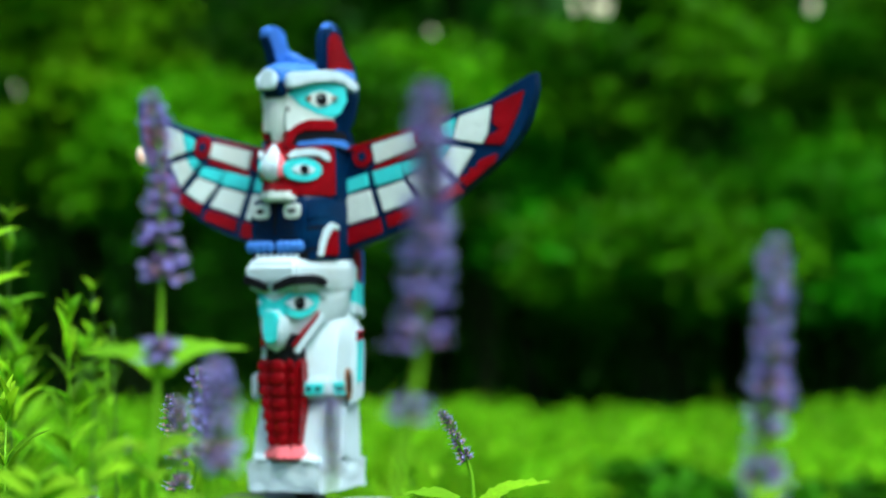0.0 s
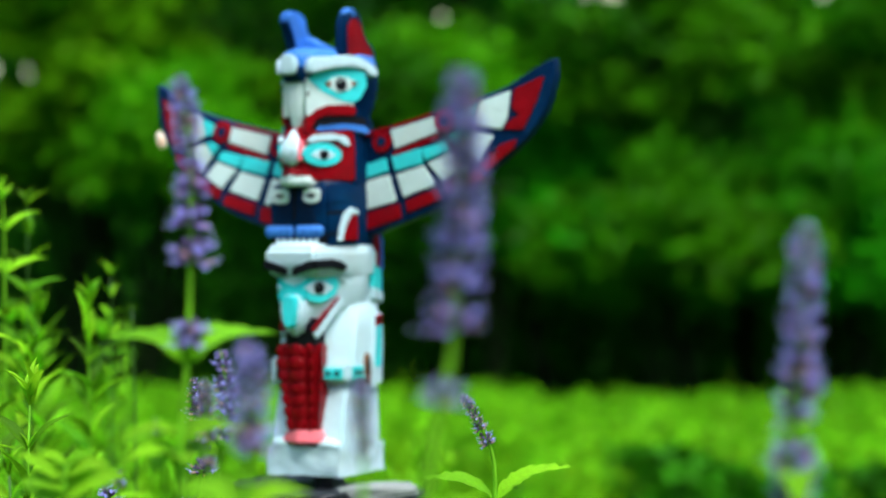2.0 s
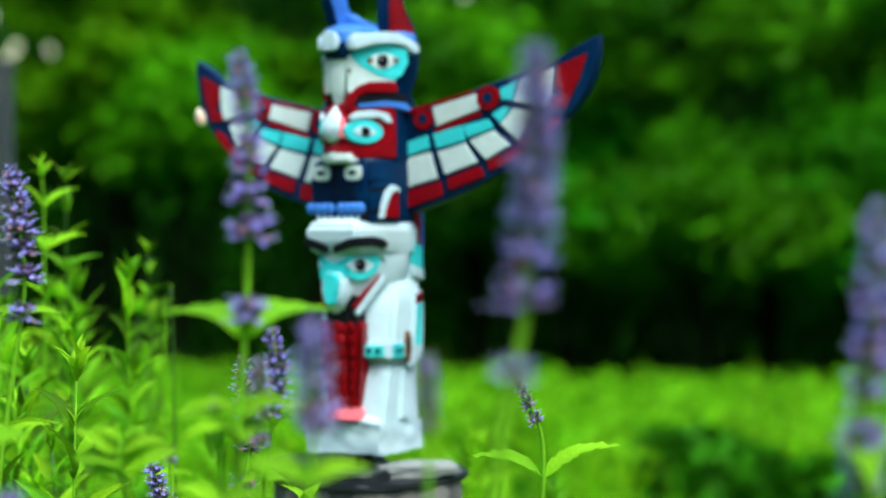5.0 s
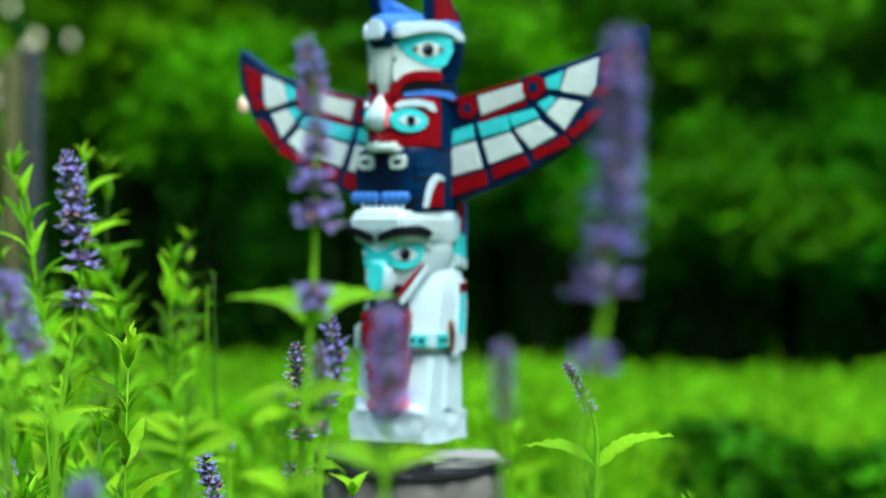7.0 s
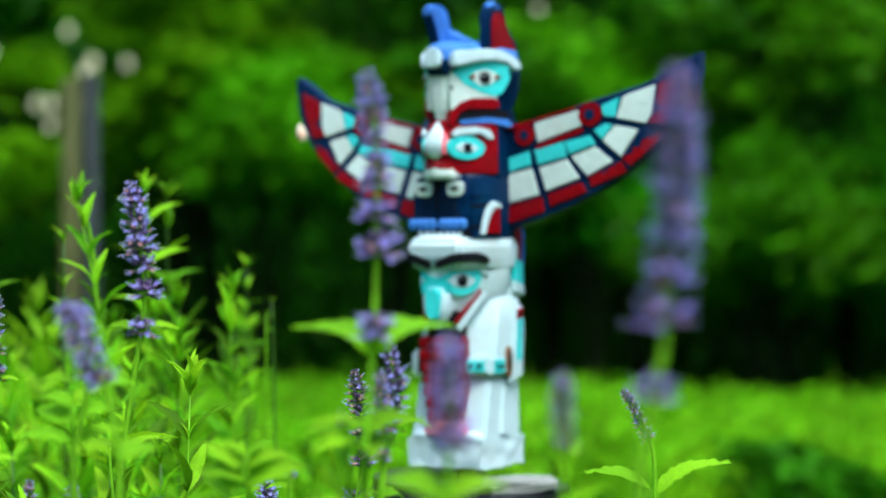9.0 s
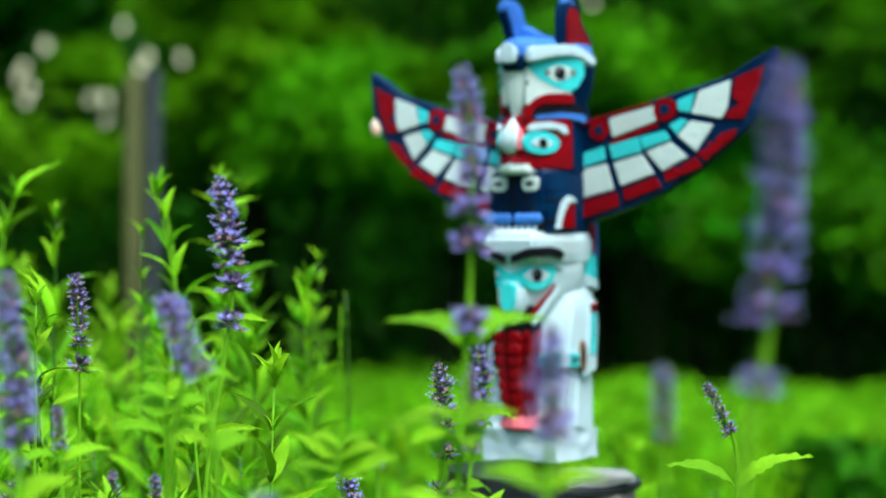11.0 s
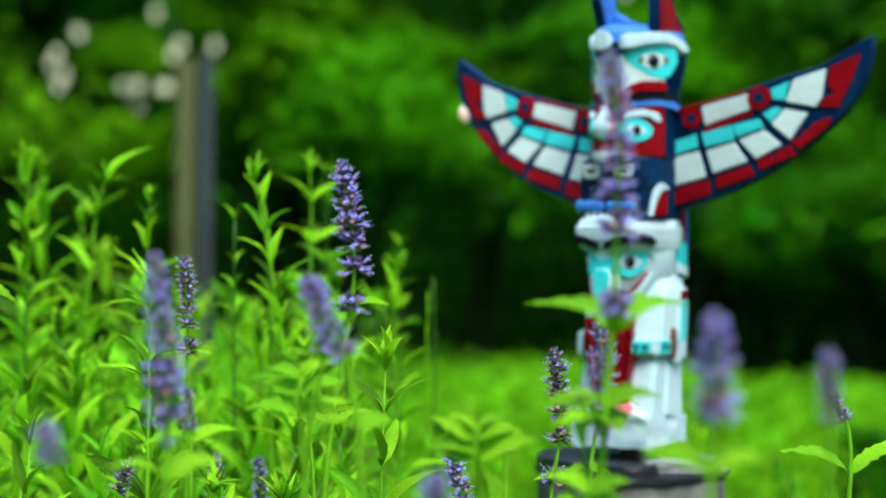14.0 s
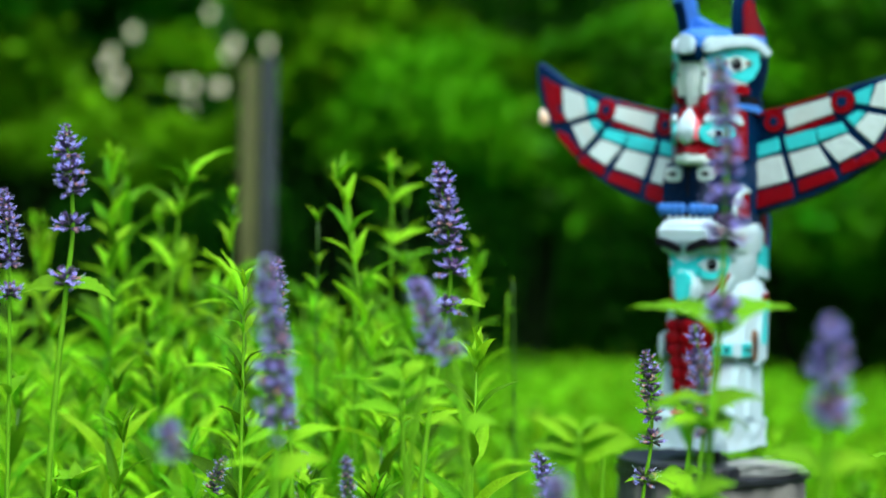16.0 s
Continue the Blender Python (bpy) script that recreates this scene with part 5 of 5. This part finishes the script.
hyssop("pale violet hyssop spike low in the bed", [(-0.148, 0.760, 0.000), (-0.150, 0.760, 0.827), (-0.150, 0.760, 0.841), (-0.150, 0.760, 0.854)],
       spike(0.854, 0.839, 0.0067, 0.0083, []),
       [], seed=19)
hyssop("small violet hyssop bud", [(-0.294, 1.100, 0.000), (-0.298, 1.100, 0.804), (-0.299, 1.100, 0.836), (-0.301, 1.100, 0.862)],
       spike(0.862, 0.840, 0.0036, 0.0052, []),
       [(0.830, 30, 0.030, 20)], seed=20, shut=True, radius=0.0013)
hyssop("lavender hyssop bud on a leafy side shoot", [(-0.072, 0.950, 0.000), (-0.079, 0.950, 0.846), (-0.080, 0.950, 0.860), (-0.083, 0.950, 0.876)],
       spike(0.876, 0.871, 0.0025, 0.0036, []),
       [(0.867, 10, 0.020, 10), (0.856, 80, 0.022, 5)], seed=21, shut=True, radius=0.0012)
hyssop("lavender hyssop bud low in the bed", [(-0.117, 1.100, 0.000), (-0.116, 1.100, 0.814), (-0.116, 1.100, 0.824), (-0.115, 1.100, 0.835)],
       spike(0.835, 0.828, 0.0036, 0.0045, []),
       [], seed=22, shut=True, radius=0.0012)
hyssop("lavender hyssop spike beside the tall stalk", [(-0.071, 1.050, 0.000), (-0.065, 1.050, 0.819), (-0.063, 1.050, 0.841), (-0.065, 1.050, 0.889)],
       spike(0.889, 0.859, 0.0046, 0.0068, [(0.844, 0.0068)]),
       [], seed=23, shut=True, radius=0.0014)
hyssop("violet hyssop spike at the edge of the bed", [(-0.237, 1.000, 0.000), (-0.223, 1.000, 0.831), (-0.214, 1.000, 0.894), (-0.220, 1.000, 0.929)],
       spike(0.928, 0.906, 0.0065, 0.0077, [(0.893, 0.0074)]),
       [(0.883, 20, 0.030, 20)], seed=24)
node_shoot("tall green shoot with spaced stars of pointed leaves", [(-0.494, 1.785, 0.000), (-0.494, 1.785, 0.699), (-0.491, 1.785, 0.784), (-0.497, 1.785, 0.869), (-0.492, 1.785, 0.917), (-0.488, 1.785, 0.968), (-0.481, 1.785, 0.996)],
           [(0.996, [(0, 0.053, 57), (180, 0.030, 59), (180, 0.029, 81), (0, 0.022, 34), (180, 0.016, 47)]), (0.966, [(180, 0.036, 58), (180, 0.037, 84), (180, 0.045, 40), (0, 0.036, 38), (0, 0.045, 35), (0, 0.023, 54)]), (0.913, [(180, 0.052, 44), (0, 0.046, 24), (180, 0.028, 49), (0, 0.026, 54)]), (0.848, [(180, 0.058, 61), (0, 0.041, 37), (180, 0.050, 6)]), (0.787, [(180, 0.062, 41), (0, 0.042, 20)])], 925, 0.0014)
node_shoot("slim shoot with a pale arched leaf and narrow leaf tips", [(-0.384, 1.485, 0.000), (-0.384, 1.485, 0.746), (-0.383, 1.485, 0.795), (-0.383, 1.485, 0.830), (-0.381, 1.485, 0.866), (-0.385, 1.485, 0.890)],
           [(0.890, [(180, 0.040, 43), (180, 0.039, 18), (180, 0.053, 78), (180, 0.049, 85), (180, 0.019, 37)]), (0.831, [(180, 0.052, 35), (180, 0.040, 68), (0, 0.032, 24)]), (0.781, [(180, 0.047, 22), (180, 0.030, 44)])], 941, 0.0012, M_STEM_DARK)
node_shoot("upright green shoot with broad crossed leaf pairs", [(-0.287, 1.800, 0.000), (-0.287, 1.800, 0.796), (-0.287, 1.800, 0.871), (-0.287, 1.800, 0.936), (-0.287, 1.800, 0.984), (-0.289, 1.800, 1.016)],
           [(1.011, [(180, 0.022, 72), (0, 0.024, 82), (180, 0.016, 31), (0, 0.015, 41)]), (0.983, [(180, 0.038, 39), (0, 0.037, 38), (180, 0.020, 63), (0, 0.018, 66)]), (0.944, [(180, 0.035, 40), (0, 0.042, 27), (180, 0.020, 44)]), (0.901, [(180, 0.036, 32), (0, 0.046, 38)])], 942, 0.0014)
node_shoot("young shoot with a yellow-green tip and a leaf pair", [(-0.240, 1.270, 0.000), (-0.240, 1.270, 0.777), (-0.242, 1.270, 0.803), (-0.244, 1.270, 0.828), (-0.246, 1.270, 0.845)],
           [(0.845, [(180, 0.026, 37), (0, 0.016, 74), (0, 0.015, 35), (180, 0.015, 66)]), (0.825, [(180, 0.020, 23), (0, 0.046, 10)])], 943, 0.0013)
thick_shoot([(-0.271, 1.600, 0.000), (-0.271, 1.600, 0.739), (-0.286, 1.600, 0.824), (-0.305, 1.600, 0.928), (-0.312, 1.600, 0.966), (-0.319, 1.600, 0.995)], 11, 0.052, 926)
thick_shoot([(-0.203, 1.750, 0.000), (-0.203, 1.750, 0.719), (-0.205, 1.750, 0.839), (-0.206, 1.750, 0.917)], 13, 0.046, 928)
hyssop("leafy hyssop stalk with toothed leaves and no flowers", [(-0.077, 0.920, 0.000), (-0.078, 0.920, 0.795), (-0.078, 0.920, 0.809), (-0.079, 0.920, 0.831)],
       [],
       [(0.826, 8, 0.022, 32, 0, 18), (0.819, 40, 0.024, 12, 2, 16)], seed=29, radius=0.0016)
hyssop("leafy hyssop stalk with toothed leaves and no flowers", [(-0.121, 1.000, 0.000), (-0.129, 1.000, 0.796), (-0.131, 1.000, 0.820), (-0.133, 1.000, 0.849)],
       [],
       [(0.849, 5, 0.017, 35, 4, 14), (0.843, -20, 0.023, 25, 2, 16), (0.835, 20, 0.025, 15, 4, 16)], seed=30, radius=0.0016)
leafy_shoot([(-0.168, 1.800, 0.000), (-0.168, 1.800, 0.713), (-0.169, 1.800, 0.836), (-0.171, 1.800, 0.909)], 3, 0.012, 931, start=0.88, crown=False)
thick_shoot([(-0.549, 1.900, 0.000), (-0.549, 1.900, 0.698), (-0.561, 1.900, 0.856), (-0.565, 1.900, 1.008)], 13, 0.057, 932)
thick_shoot([(-0.422, 1.700, 0.000), (-0.422, 1.700, 0.725), (-0.425, 1.700, 0.866), (-0.423, 1.700, 0.977)], 11, 0.047, 933)
thick_shoot([(-0.540, 1.700, 0.000), (-0.540, 1.700, 0.712), (-0.534, 1.700, 0.855), (-0.534, 1.700, 1.009)], 13, 0.054, 934)
leafy_shoot([(-0.357, 1.300, 0.000), (-0.357, 1.300, 0.769), (-0.356, 1.300, 0.859), (-0.356, 1.300, 0.914)], 5, 0.034, 936, start=0.6)
leafy_shoot([(-0.178, 1.800, 0.000), (-0.178, 1.800, 0.706), (-0.177, 1.800, 0.802), (-0.176, 1.800, 0.899)], 4, 0.012, 937, start=0.8, crown=False)
leafy_shoot([(-0.345, 1.700, 0.000), (-0.345, 1.700, 0.716), (-0.347, 1.700, 0.858), (-0.347, 1.700, 0.963)], 6, 0.030, 938, start=0.66)
leafy_shoot([(-0.285, 1.900, 0.000), (-0.285, 1.900, 0.743), (-0.281, 1.900, 0.868), (-0.280, 1.900, 1.006)], 9, 0.045, 939, start=0.62)
leafy_shoot([(-0.211, 2.000, 0.000), (-0.211, 2.000, 0.730), (-0.210, 2.000, 0.834), (-0.210, 2.000, 0.938)], 6, 0.035, 940, start=0.7)
hyssop("leafy hyssop stalk with toothed leaves and no flowers", [(-0.219, 1.050, 0.000), (-0.227, 1.050, 0.799), (-0.230, 1.050, 0.837), (-0.231, 1.050, 0.871)],
       [],
       [(0.871, 5, 0.020, 35, 0, 14), (0.862, -20, 0.026, 25, 2, 16), (0.851, 20, 0.030, 15, 4, 16)], seed=41, radius=0.0016)
hyssop("leafy hyssop stalk with toothed leaves and no flowers", [(-0.112, 1.000, 0.000), (-0.128, 1.000, 0.808), (-0.132, 1.000, 0.829), (-0.135, 1.000, 0.844)],
       [],
       [(0.842, 10, 0.026, 30, 4, 38), (0.835, -25, 0.032, 18, 2, 38)], seed=42, radius=0.0016)
leafy_shoot([(-0.303, 1.620, 0.000), (-0.307, 1.620, 0.933), (-0.310, 1.620, 0.959), (-0.314, 1.620, 0.981), (-0.319, 1.620, 0.993), (-0.324, 1.620, 0.995)], 0, 0.03, 990, "pale green curled tip of a young shoot", radius=0.0022, crown=False)



# ---------------------------------------------------------------- the mass of green shoots in the bed
def build_bed():
    rng = np.random.default_rng(77)
    # (count, x range, y range, tip height range, leaf length, kind)
    stands = [
        (4, (-0.70, -0.42), (1.80, 2.2), (0.90, 0.965), 0.050, "narrow"),
        (5, (-0.42, -0.24), (1.85, 2.2), (0.85, 0.93), 0.050, "narrow"),
        (50, (-0.95, -0.22), (1.66, 2.5), (0.74, 0.885), 0.056, "narrow"),
        (60, (-0.80, -0.19), (1.28, 1.75), (0.73, 0.86), 0.052, "narrow"),
        (16, (-0.50, -0.2), (1.02, 1.30), (0.68, 0.76), 0.046, "narrow"),
        (14, (-0.55, -0.06), (1.00, 1.35), (0.70, 0.78), 0.040, "broad"),
        (10, (-0.10, 0.22), (1.15, 1.5), (0.70, 0.755), 0.042, "broad"),
        (16, (0.12, 0.62), (1.20, 1.7), (0.64, 0.72), 0.05, "narrow"),
        (7, (-0.36, 0.20), (0.72, 0.92), (0.73, 0.77), 0.036, "broad"),
        (30, (-0.32, 0.30), (1.95, 2.8), (0.56, 0.70), 0.055, "narrow"),
    ]
    n = 0
    for count, xs, ys, zs, length, kind in stands:
        for _ in range(count):
            x, y, z = rng.uniform(*xs), rng.uniform(*ys), rng.uniform(*zs)
            if (x - 0.016) ** 2 + (y - 1.70) ** 2 < 0.13 ** 2:
                continue
            lean = rng.normal(0, 0.03, 2)
            n += 1
            stem = [(x, y, 0), (x + lean[0] * 0.4, y + lean[1] * 0.4, z * 0.55), (x + lean[0], y + lean[1], z)]
            if kind == "narrow":
                thick_shoot(stem, int(rng.integers(7, 11)), length * rng.uniform(0.95, 1.5), n, single=y < 1.75)
            else:
                leafy_shoot(stem, int(rng.integers(6, 9)), length * rng.uniform(0.8, 1.2), n, "green hyssop shoot with toothed oval leaves", kind=kind, start=0.72)


build_bed()
